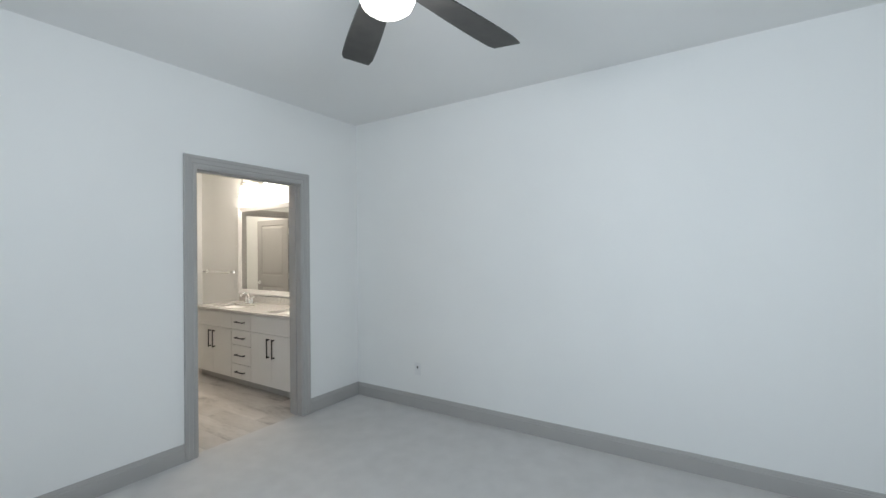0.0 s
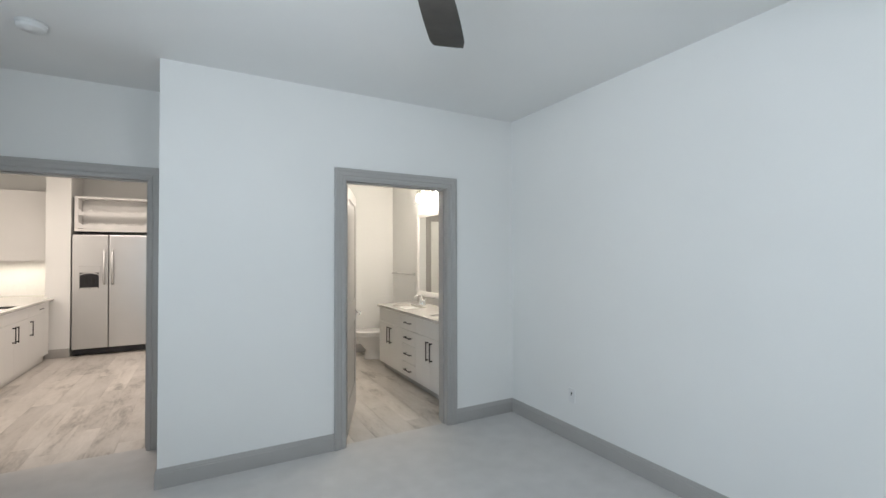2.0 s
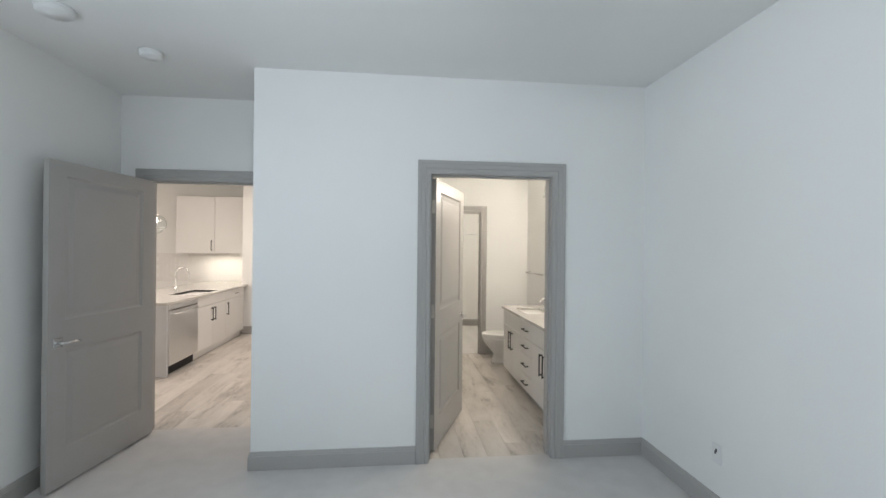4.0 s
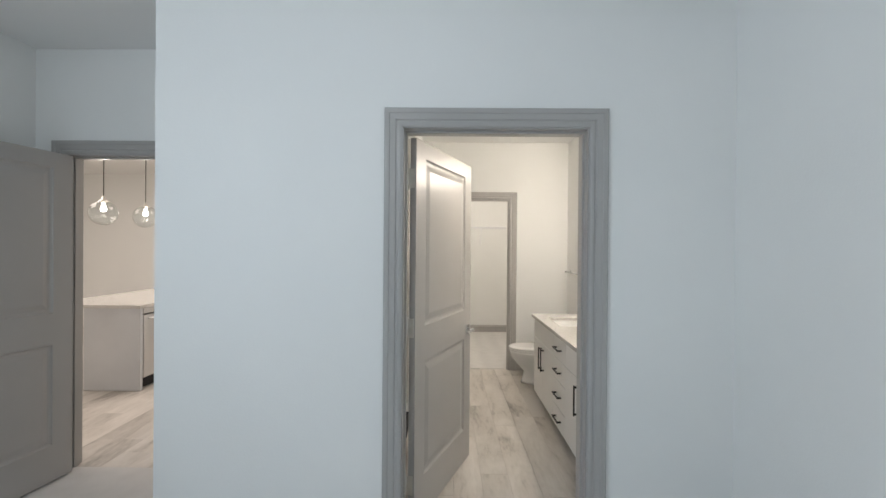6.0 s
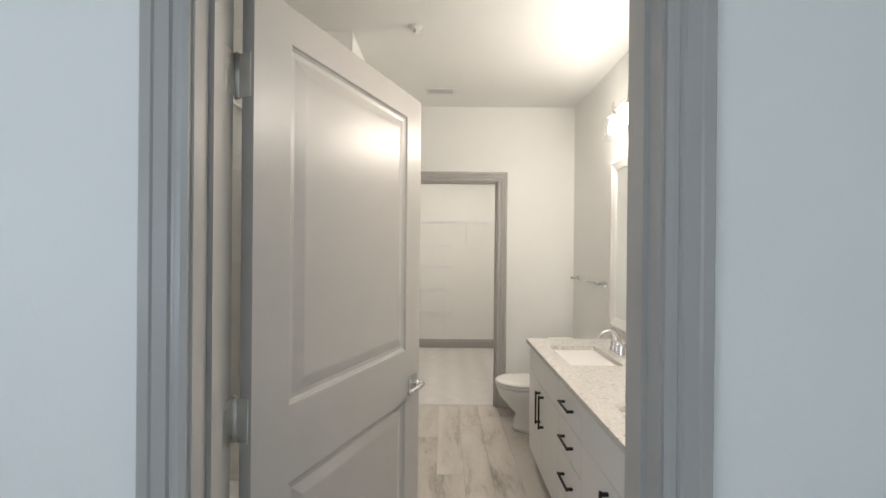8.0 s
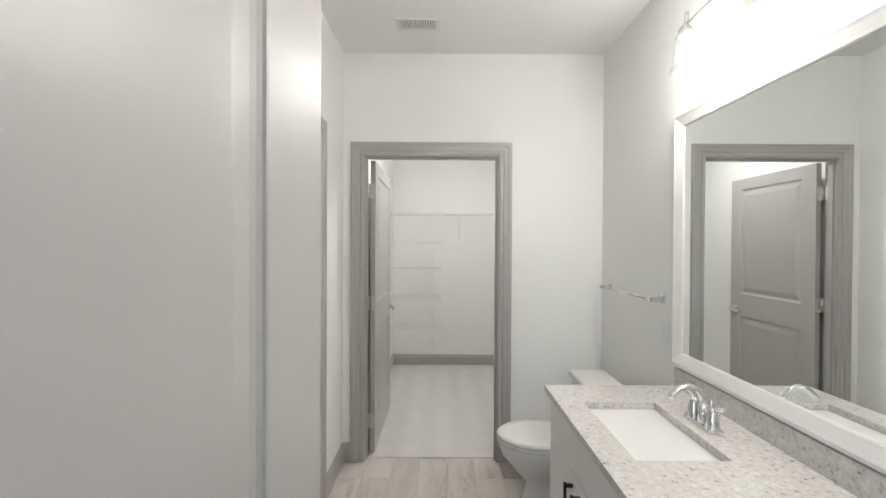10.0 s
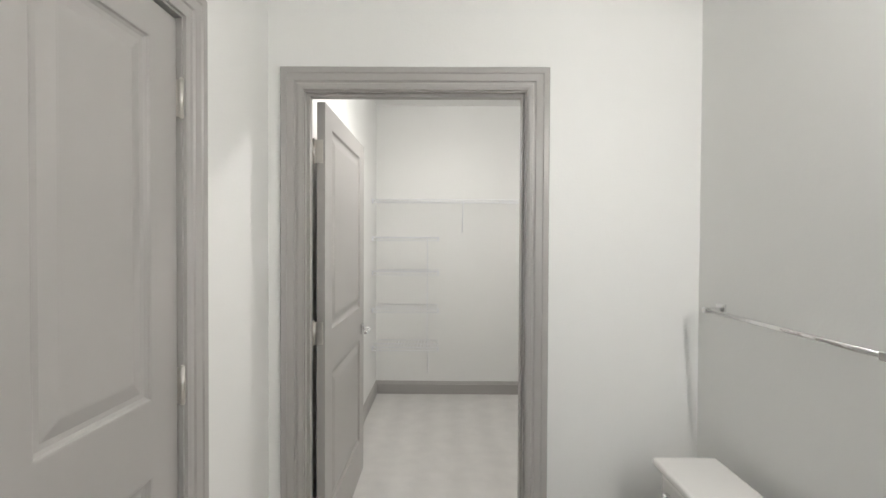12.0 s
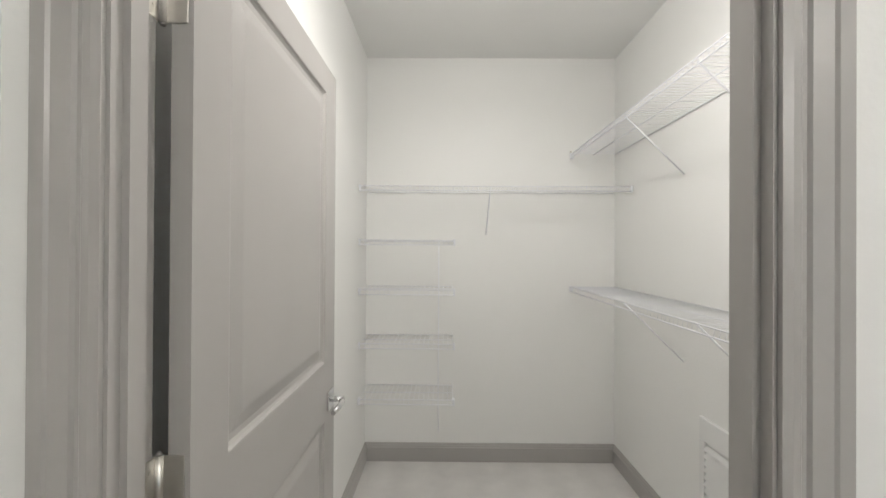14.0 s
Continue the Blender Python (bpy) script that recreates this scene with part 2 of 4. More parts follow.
def casing(bm, axis, s, e, head, face, sign, reveal=0.006):
    """Casing round an opening in a wall that runs along axis; face is the wall's face, sign the way it looks."""
    def at(a, z):
        return (a, face, z) if axis == "x" else (face, a, z)
    u = Vector((1, 0, 0)) if axis == "x" else Vector((0, 1, 0))
    n = (Vector((0, 1, 0)) if axis == "x" else Vector((1, 0, 0))) * sign
    s, e, head = s - reveal, e + reveal, head + reveal
    z = Vector((0, 0, 1))
    return sweep(bm, [(at(s, 0), -u, n), (at(s, head), -u + z, n), (at(e, head), u + z, n), (at(e, 0), u, n)], CASING)


def doorway(name, axis, s, e, head, f0, f1, sides=(True, True), stop=0.5):
    """Jamb lining, stop and casings of a door opening. f0 < f1 are the wall's faces."""
    d = thing(name, Matrix.Identity(4), "grey painted wooden door frame with stepped casing", "door frame", kind="structure")
    j = 0.018

    def b(bm, a0, a1, g0, g1, z0, z1):
        return box(bm, *((a0, a1, g0, g1) if axis == "x" else (g0, g1, a0, a1)), z0, z1)
    bm = bmesh.new()
    p0, p1 = f0 - 0.002, f1 + 0.002
    b(bm, s - j, s, p0, p1, 0, head + j)
    b(bm, e, e + j, p0, p1, 0, head + j)
    b(bm, s, e, p0, p1, head, head + j)
    part("jamb", bm, TRIM, d)
    bm = bmesh.new()
    m = f0 + (f1 - f0) * stop
    b(bm, s, s + 0.011, m - 0.018, m + 0.018, 0, head)
    b(bm, e - 0.011, e, m - 0.018, m + 0.018, 0, head)
    b(bm, s + 0.011, e - 0.011, m - 0.018, m + 0.018, head - 0.011, head)
    part("door_stop", bm, TRIM, d)
    if sides[0]:
        part("casing", casing(bmesh.new(), axis, s, e, head, f0, -1), TRIM, d)
    if sides[1]:
        part("casing", casing(bmesh.new(), axis, s, e, head, f1, 1), TRIM, d)
    return d


def disc(bm, m, r0, r1, h, seg=20):
    """A frustum of radii r0 (bottom) and r1 (top), height h, standing on the pose m."""
    t = bmesh.new()
    bmesh.ops.create_cone(t, cap_ends=True, segments=seg, radius1=r0, radius2=r1, depth=h, matrix=Matrix.Translation((0, 0, h / 2)))
    for f in t.faces:
        f.smooth = len(f.verts) == 4
    return merge(bm, t, m)


def lathe(bm, m, profile, seg=28):
    """Profile of (radius, height) turned round the z axis of m."""
    t = bmesh.new()
    rings = []
    for r, z in profile:
        rings.append([t.verts.new((r * math.cos(a), r * math.sin(a), z)) for a in (2 * math.pi * i / seg for i in range(seg))])
    for a, b in zip(rings, rings[1:]):
        for i in range(seg):
            t.faces.new((a[i], a[(i + 1) % seg], b[(i + 1) % seg], b[i])).smooth = True
    bmesh.ops.remove_doubles(t, verts=t.verts[:], dist=1e-5)
    return merge(bm, t, m)


def rod(bm, points, r, seg=8):
    """A round bar along points."""
    pts = [Vector(p) for p in points]
    prev = None
    rings = []
    for i, p in enumerate(pts):
        d = (pts[min(i + 1, len(pts) - 1)] - pts[max(i - 1, 0)]).normalized()
        ref = Vector((0, 0, 1)) if abs(d.z) < 0.9 else Vector((1, 0, 0))
        if prev is not None:
            ref = prev
        u = d.cross(ref).normalized()
        v = u.cross(d).normalized()
        prev = v
        rings.append([bm.verts.new(p + (u * math.cos(a) + v * math.sin(a)) * r) for a in (2 * math.pi * k / seg for k in range(seg))])
    for a, b in zip(rings, rings[1:]):
        for k in range(seg):
            bm.faces.new((a[k], a[(k + 1) % seg], b[(k + 1) % seg], b[k])).smooth = True
    bm.faces.new(rings[0][::-1])
    bm.faces.new(rings[-1])
    return bm


def lever(parent, x, z, y, sign, toward):
    """A lever handle on a face at y; sign: the way the face looks; toward: the way the lever points along x."""
    bm = box(bmesh.new(), x - 0.032, x + 0.032, y, y + sign * 0.009, z - 0.032, z + 0.032, bevel=0.003)
    rose = part("door_handle", bm, CHROME, parent, "chrome lever handle on a square rose")
    bm = bmesh.new()
    rod(bm, [(x, y + sign * 0.004, z), (x, y + sign * 0.05, z)], 0.010, 12)
    rod(bm, [(x, y + sign * 0.048, z), (x + toward * 0.03, y + sign * 0.054, z + 0.002), (x + toward * 0.07, y + sign * 0.052, z), (x + toward * 0.118, y + sign * 0.045, z - 0.004)], 0.0085, 10)
    part("lever", bm, CHROME, rose)


PIN = 0.013    # the hinge pin's stand-off from the leaf


def hinge(parent, z, turn):
    """A butt hinge on the local z axis: knuckles, a plate on the leaf's edge and one on the jamb, which lies turn degrees back."""
    bm = bmesh.new()
    disc(bm, Matrix.Translation((0, 0, z - 0.05)), 0.007, 0.007, 0.1, 14)
    disc(bm, Matrix.Translation((0, 0, z - 0.054)), 0.004, 0.006, 0.0035, 10)
    disc(bm, Matrix.Translation((0, 0, z + 0.0505)), 0.006, 0.003, 0.005, 10)
    h = part("hinge", bm, NICKEL, parent, "satin nickel butt hinge")
    solid("leaf_plate", NICKEL, h, -0.0005, 0.0022, -0.040, -0.004, z - 0.05, z + 0.05, bevel=0.001, seg=1)
    jp = solid("jamb_plate", NICKEL, h, -0.0022, 0.0005, -0.046, -0.004, z - 0.05, z + 0.05, bevel=0.001, seg=1)
    jp.matrix_basis = pose(0, 0, 0, 0, 0, -turn) @ Matrix.Translation((-0.0035, 0, 0))
    for k in (-0.03, 0.0, 0.03):
        for y in (-0.018, -0.032):
            part("screw", disc(bmesh.new(), pose(0, y, z + k, 0, -90, 0), 0.0036, 0.0026, 0.0012, 8), NICKEL, h).matrix_basis = jp.matrix_basis @ Matrix.Translation((0.0018, 0, 0))


def door_leaf(name, m, w, h, label, t=0.035, lever_at=0.90, both=True, turn=0):
    """Two-panel door: hinge edge on the local z axis, leaf along +x, from y = 0 to y = -t."""
    d = thing(name, m, label, "door", kind="structure")
    st, top, bot, lo, hi = 0.118, 0.088, 0.22, 0.845, 1.035
    if w < 0.7:
        st = 0.1
    bm = bmesh.new()
    for dims in ((0, st, 0, h), (w - st, w, 0, h), (st, w - st, 0, bot), (st, w - st, lo, hi), (st, w - st, h - top, h)):
        box(bm, dims[0], dims[1], -t, 0, dims[2], dims[3])
    part("leaf", bm, TRIM, d)
    prof = [(0, 0), (0.004, -0.001), (0.007, -0.006), (0.014, -0.010), (0.026, -0.011), (0.034, -0.009), (0.058, -0.003), (0.064, -0.0025)]
    for z0, z1 in ((bot, lo), (hi, h - top)):
        bm = bmesh.new()
        x0, x1 = st, w - st
        for side, sg in ((0.0, 1), (-t, -1)):
            prev = None
            for ins, dep in prof:
                y = side + sg * dep
                ring = [bm.verts.new(v) for v in ((x0 + ins, y, z0 + ins), (x1 - ins, y, z0 + ins), (x1 - ins, y, z1 - ins), (x0 + ins, y, z1 - ins))]
                if prev:
                    for i in range(4):
                        k = (i + 1) % 4
                        bm.faces.new((prev[i], prev[k], ring[k], ring[i]))
                prev = ring
            bm.faces.new(prev)
        bmesh.ops.recalc_face_normals(bm, faces=bm.faces[:])
        part("door_panel", bm, TRIM, d)
    lever(d, w - 0.065, lever_at, -t, -1, -1)
    if both:
        lever(d, w - 0.065, lever_at, 0, 1, -1)
    for p in d.children:
        p.matrix_basis = Matrix.Translation((0.002, -PIN, 0))
    for z in (0.22, 1.04, 1.82):
        hinge(d, z, turn)
    return d


# ---- structure ----
H = 2.74           # ceiling height
WT = 0.115         # wall thickness
WB = 0.145         # thickness of the bathroom wall
HEAD = 2.05        # door openings
YB = 3.20          # bedroom face of the bathroom wall
XR = 3.29          # bedroom right wall
XN = 0.475         # left end of the bathroom wall
YE = 3.888         # entry wall
Y0 = -1.12         # back wall
XW = 3.352         # vanity wall
XL = 1.608         # linen wall
YS = 4.965         # shower end wall
YC = 6.325         # bathroom face of the closet wall
WC = 0.085         # its thickness
YK = 8.688         # closet back wall
XCL, XCR = 1.668, 3.357
BD = (1.691, 2.578)
ED = (-0.560, 0.350)
CD = (1.758, 2.645)
LD = (5.227, 5.748)
YKB = 8.80         # kitchen back wall


def gap(o, lining=0.018):
    """The rough opening round a lined doorway."""
    return (o[0] - lining, o[1] + lining, 0, HEAD + lining)


wall("wall_bath", "x", XN, XW + WT, YB, YB + WB, H, [gap(BD)])
wall("wall_return", "y", YB + WB, YE + WT, XN, XN + WT, H)
wall("wall_entry", "x", XE, XN, YE, YE + WT, H, [gap(ED)])
wall("wall_right", "y", Y0, YB, XR, XR + WT, H)
wall("wall_left", "y", Y0, YE + WT, XE - WT, XE, H, [(-0.8, 1.2, 0.6, 2.4)])
wall("wall_back", "x", XE - WT, XR + WT, Y0 - WT, Y0, H)
wall("wall_vanity", "y", YB + WB, YC, XW, XW + WT, H)
wall("wall_closet", "x", XN + WT, XW + WT, YC, YC + WC, H, [gap(CD)])
wall("wall_linen", "y", YS, YC, XL - WT, XL, H, [gap(LD)])
wall("wall_shower_end", "x", XN + WT, XL - WT, YS, YS + WT, H)
wall("wall_kitchen_side", "y", YE + WT, YKB, XN, XN + WT, H)
wall("wall_closet_back", "x", XN + WT, XCR + WT, YK, YK + WT, H)
wall("wall_closet_left", "y", YC + WC, YK, XCL - WT, XCL, H)
wall("wall_closet_right", "y", YC + WC, YK, XCR, XCR + WT, H)
wall("wall_kitchen", "x", -5.2, XN + WT, YKB, YKB + WT, H)
wall("wall_kitchen_corner", "x", -1.27, -0.99, 8.10, YKB, H)
wall("wall_living_far", "y", YE - 0.4, YKB + WT, -5.3, -5.2, H)
wall("wall_living_front", "x", -5.2, XE - WT, YE, YE + WT, H)
tagged(solid("floor_bedroom", CARPET, None, XE - WT, XR + WT, Y0 - WT, YB + 0.055, -0.1, 0.0), "pale grey cut-pile carpet floor", "floor", kind="structure")
tagged(solid("floor_entry", CARPET, None, XE - WT, XN, YB + 0.055, YE + 0.055, -0.1, 0.0), "pale grey cut-pile carpet floor", "floor", kind="structure")
tagged(solid("floor_closet", STRIPED, None, XCL - WT, XCR + WT, YC + 0.055, YK + WT, -0.1, 0.0), "pale grey carpet floor with vacuum stripes", "floor", kind="structure")
floor_bath = tagged(solid("floor_bath", DARK, None, XN + WT, XW + WT, YB + 0.055, YC + 0.055, -0.1, -0.012), "weathered grey-brown vinyl plank floor", "floor", kind="structure")
floor_kitchen = tagged(solid("floor_kitchen", DARK, None, -5.3, XN + WT, YE + 0.055, YKB + WT, -0.1, -0.012), "weathered grey-brown vinyl plank floor", "floor", kind="structure")
tagged(solid("ceiling", CEIL, None, -5.3, 3.6, Y0 - WT, 9, H, H + 0.1), "white painted flat ceiling", "ceiling", kind="structure")

doorway("door_frame_1", "x", *BD, HEAD, YB, YB + WB, stop=0.45)
doorway("door_frame_2", "x", *ED, HEAD, YE, YE + WT, stop=0.55)
doorway("door_frame_3", "x", *CD, HEAD, YC, YC + WC, stop=0.45)
doorway("door_frame_4", "y", *LD, HEAD, XL - WT, XL, (False, True), stop=0.4)
door_leaf("door_1", pose(BD[0] + 0.004, YB + WB + PIN, 0.012, 0, 0, 68), 0.878, 2.03, "taupe grey two-panel bathroom door standing open", turn=68)
entry = door_leaf("door_2", pose(ED[0] + 0.004, YE - PIN, 0.012, 0, 0, -98) @ Matrix.Diagonal((1, -1, 1, 1)), 0.90, 2.03, "grey two-panel bedroom door standing open against the wall", turn=98)
door_leaf("door_3", pose(CD[0] + 0.004, YC + WC + PIN, 0.012, 0, 0, 90), 0.878, 2.03, "taupe grey two-panel closet door standing open", turn=90)
door_leaf("door_4", pose(XL + 0.002, LD[1] - 0.003, 0.012, 0, 0, -90), 0.515, 2.03, "narrow grey two-panel linen closet door, closed", both=True)


def base_line(a, b, n, e0=0.0, e1=0.0):
    """A baseboard from a to b on a wall that looks along n."""
    bm = bmesh.new()
    d = (Vector(b) - Vector(a)).normalized()
    n3 = Vector((n[0], n[1], 0))
    d3 = Vector((d.x, d.y, 0))
    sweep(bm, [((a[0], a[1], 0), Vector((0, 0, 1)), n3 + d3 * e0), ((b[0], b[1], 0), Vector((0, 0, 1)), n3 + d3 * e1)], BASE)
    return tagged(part("baseboard", bm, TRIM), "grey painted wooden baseboard along the wall", "baseboard", kind="structure")


CO = 0.0955    # casing reach beyond an opening
base_line((XN, YB), (BD[0] - CO, YB), (0, -1), -1, 0)
base_line((BD[1] + CO, YB), (XR, YB), (0, -1), 0, -1)
base_line((XR, YB), (XR, Y0), (-1, 0), 1, 0)
base_line((XN, YE), (XN, YB), (-1, 0), 0, 1)
base_line((XE, Y0), (XE, YE), (1, 0), 0, 0)
base_line((XL, YC), (CD[0] - CO, YC), (0, -1), 1, 0)
base_line((CD[1] + CO, YC), (XW, YC), (0, -1), 0, -1)
base_line((XL, LD[1] + CO), (XL, YC), (1, 0), 0, -1)
base_line((XL, YS), (XL, LD[0] - CO), (1, 0), 0, 0)
base_line((XW, 5.37), (XW, YC), (-1, 0), 0, -1)
base_line((XCL, YK), (XCR, YK), (0, -1), 1, -1)
base_line((XCL, YC + WC), (XCL, YK), (1, 0), 0, -1)
base_line((XCR, YC + WC), (XCR, YK), (-1, 0), 0, -1)
base_line((-1.27, 8.10), (-0.99, 8.10), (0, -1), 0, 0)
base_line((-5.2, YE + WT), (-5.2, YKB), (1, 0), 0, 0)


# ---- bedroom ----
def ceiling_fan():
    d = thing("ceiling_fan", Matrix.Translation((1.26, 1.04, H)), "ceiling fan with dark brown blades and a lit white glass globe", "fan")
    bm = bmesh.new()
    lathe(bm, Matrix.Identity(4), [(0, 0), (0.075, 0), (0.07, -0.035), (0.03, -0.06), (0.014, -0.065), (0.014, -0.15), (0.06, -0.16), (0.11, -0.185), (0.125, -0.22), (0.125, -0.305), (0.105, -0.328), (0, -0.328)])
    part("motor_housing", bm, BLACK, d, "dark metal motor housing and downrod")
    bm = bmesh.new()
    lathe(bm, Matrix.Translation((0, 0, -0.02)), [(0.098, -0.31), (0.104, -0.34), (0.102, -0.375), (0.088, -0.405), (0.06, -0.425), (0.025, -0.435), (0, -0.437)])
    g = part("globe", bm, FANGLOW, d, "lit white glass globe")
    g.visible_shadow = False
    for i in range(5):
        a = (53, -9, -70, 197, 130)[i]
        t = bmesh.new()
        n = 16
        ring = []
        for s in range(n + 1):
            u = s / n
            x = 0.13 + 0.62 * u
            half = 0.053 + 0.025 * math.sin(min(1, u * 1.15) * math.pi * 0.5)
            if u > 0.93:
                half *= 1 - ((u - 0.93) / 0.07) ** 2 * 0.14
            ring.append((x, half))
        verts = []
        for z in (0.004, -0.004):
            verts.append([(t.verts.new((x, hh, z + 0.10 * hh)), t.verts.new((x + (0.02 if x > 0.74 else 0), -hh, z - 0.10 * hh))) for x, hh in ring])
        up, dn = verts
        for s in range(n):
            t.faces.new((up[s][0], up[s][1], up[s + 1][1], up[s + 1][0]))
            t.faces.new((dn[s][0], dn[s + 1][0], dn[s + 1][1], dn[s][1]))
            for q in (0, 1):
                t.faces.new((up[s][q], up[s + 1][q], dn[s + 1][q], dn[s][q]))
        for s in (0, n):
            t.faces.new((up[s][0], up[s][1], dn[s][1], dn[s][0]))
        bmesh.ops.recalc_face_normals(t, faces=t.faces[:])
        bl = part("blade", t, FANBLADE, d)
        bl.matrix_basis = pose(0, 0, -0.298, 0, 0, a)


ceiling_fan()


def smoke_detector(m, label, r=0.068):
    d = thing("smoke_detector", m, label, "smoke detector")
    part("base", lathe(bmesh.new(), Matrix.Identity(4), [(0, 0), (r, 0), (r, -0.012), (r * 0.97, -0.014), (0, -0.014)]), PLASTIC, d)
    part("cover", lathe(bmesh.new(), Matrix.Identity(4), [(r * 0.93, -0.0145), (r * 0.92, -0.03), (r * 0.8, -0.038), (r * 0.35, -0.040), (r * 0.33, -0.043), (0, -0.043)]), PLASTIC, d)
    return d


smoke_detector(Matrix.Translation((-0.10, 3.04, H)), "white round smoke detector on the ceiling")


def ceiling_vent(m, w, l, slats, label):
    d = thing("ceiling_vent", m, label, "vent")
    bm = bmesh.new()
    for a in ((-w / 2, w / 2, -l / 2, -l / 2 + 0.025), (-w / 2, w / 2, l / 2 - 0.025, l / 2), (-w / 2, -w / 2 + 0.025, -l / 2 + 0.025, l / 2 - 0.025), (w / 2 - 0.025, w / 2, -l / 2 + 0.025, l / 2 - 0.025)):
        box(bm, *a, -0.010, 0, bevel=0.003, seg=1)
    part("frame", bm, PLASTIC, d)
    part("backing", box(bmesh.new(), -w / 2 + 0.02, w / 2 - 0.02, -l / 2 + 0.02, l / 2 - 0.02, -0.002, -0.0005), DUCT, d)
    me = None
    for i in range(slats):
        x = -w / 2 + 0.032 + (w - 0.064) * i / (slats - 1)
        if me is None:
            s = solid("slat", PLASTIC, d, -0.004, 0.004, -l / 2 + 0.024, l / 2 - 0.024, -0.011, -0.004)
            me = s.data
        else:
            s = new("slat", me)
            s.parent = d
        s.matrix_basis = pose(x, 0, 0, 0, 0, 0)
    return d


smoke_detector(Matrix.Translation((-0.31, 2.56, H)), "larger white round alarm cover on the bedroom ceiling", 0.088)
ceiling_vent(Matrix.Translation((2.13, 5.93, H)), 0.25, 0.15, 14, "white rectangular exhaust vent in the bathroom ceiling")


def outlet_plate(m, name="wall_outlet", label="white wall outlet cover plate with a dark slot", slot=DARK):
    d = thing(name, m, label, "outlet")
    solid("plate", PLASTIC, d, -0.035, 0.035, -0.006, 0, -0.057, 0.057, bevel=0.002)
    solid("socket", slot, d, -0.006, 0.006, -0.0075, -0.0055, 0.012, 0.026)
    return d


outlet_plate(pose(XR, 2.44, 0.36, 0, 0, -90))
outlet_plate(pose(XW, 5.49, 1.04, 0, 0, -90), label="white outlet cover plate on the bathroom wall", slot=PLASTIC)


def window_unit():
    d = thing("window_1", Matrix.Identity(4), "wide white-framed window in the bedroom wall", "window", kind="structure")
    y0, y1, z0, z1, x0, x1 = -0.8, 1.2, 0.6, 2.4, XE - 0.115, XE - 0.085
    ym = (y0 + y1) / 2
    bm = bmesh.new()
    for a in ((y0, y0 + 0.05, z0, z1), (y1 - 0.05, y1, z0, z1), (ym - 0.025, ym + 0.025, z0, z1), (y0 + 0.05, ym - 0.025, z0, z0 + 0.05), (ym + 0.025, y1 - 0.05, z0, z0 + 0.05), (y0 + 0.05, ym - 0.025, z1 - 0.05, z1), (ym + 0.025, y1 - 0.05, z1 - 0.05, z1)):
        box(bm, x0, x1, *a)
    part("window_frame", bm, PLASTIC, d)
    for a, b in ((y0 + 0.05, ym - 0.025), (ym + 0.025, y1 - 0.05)):
        solid("pane", GLASS, d, x0 + 0.012, x0 + 0.016, a, b, z0 + 0.05, z1 - 0.05).visible_shadow = False
    solid("window_sill", PLASTIC, d, XE - 0.084, XE + 0.02, y0, y1, z0 + 0.001, z0 + 0.022, bevel=0.004)


window_unit()
wire = thing("cable_stub", Matrix.Translation((XR, 2.44, 0.36)), "short dark cable stub poking out of the wall plate", "cable")
part("cable", rod(bmesh.new(), [(-0.006, 0, 0.018), (-0.016, -0.004, 0.016), (-0.022, -0.012, 0.008)], 0.0035, 6), DARK, wire)


# ---- bathroom ----
def bar_handle(parent, x, y, z, length, vertical):
    """A black bar pull on a face at x that looks along -x."""
    bm = bmesh.new()
    h = length / 2
    if vertical:
        box(bm, x - 0.034, x - 0.024, y - 0.005, y + 0.005, z - h, z + h, bevel=0.0015, seg=1)
        for s in (-1, 1):
            box(bm, x - 0.026, x, y - 0.005, y + 0.005, z + s * (h - 0.012) - 0.006, z + s * (h - 0.012) + 0.006)
    else:
        box(bm, x - 0.034, x - 0.024, y - h, y + h, z - 0.005, z + 0.005, bevel=0.0015, seg=1)
        for s in (-1, 1):
            box(bm, x - 0.026, x, y + s * (h - 0.012) - 0.006, y + s * (h - 0.012) + 0.006, z - 0.005, z + 0.005)
    return part("handle", bm, BLACK, parent, "matt black bar pull")


VX, VT = 2.765, 0.800     # cabinet face and carcass top


def vanity_cabinet(y0, y1, drawers):
    d = thing("vanity_cabinet", Matrix.Identity(4), "white flat-front vanity drawer unit with black pulls" if drawers else "white flat-front vanity cabinet with two doors and black pulls", "cabinet", "vanity cabinets")
    bm = box(bmesh.new(), VX + 0.02, XW - 0.002, y0, y1, 0.085, VT)
    part("body", bm, WHITE, d)
    solid("toe_kick", TRIM, d, VX + 0.07, VX + 0.085, y0, y1, 0.0, 0.085)
    g = 0.002
    if drawers:
        for z0, z1 in ((0.62, VT - 0.012), (0.455, 0.615), (0.25, 0.45), (0.09, 0.245)):
            f = solid("drawer_front", WHITE, d, VX, VX + 0.019, y0 + g, y1 - g, z0, z1, bevel=0.0015, seg=1)
            bar_handle(f, VX, (y0 + y1) / 2, (z0 + z1) / 2, 0.16, False)
    else:
        solid("false_front", WHITE, d, VX, VX + 0.019, y0 + g, y1 - g, 0.62, VT - 0.012, bevel=0.0015, seg=1)
        ym = (y0 + y1) / 2
        for a, b, hy in ((y0 + g, ym - g / 2, ym - 0.042), (ym + g / 2, y1 - g, ym + 0.042)):
            f = solid("cabinet_door", WHITE, d, VX, VX + 0.019, a, b, 0.09, 0.615, bevel=0.0015, seg=1)
            bar_handle(f, VX, hy, 0.48, 0.2, True)
    return d


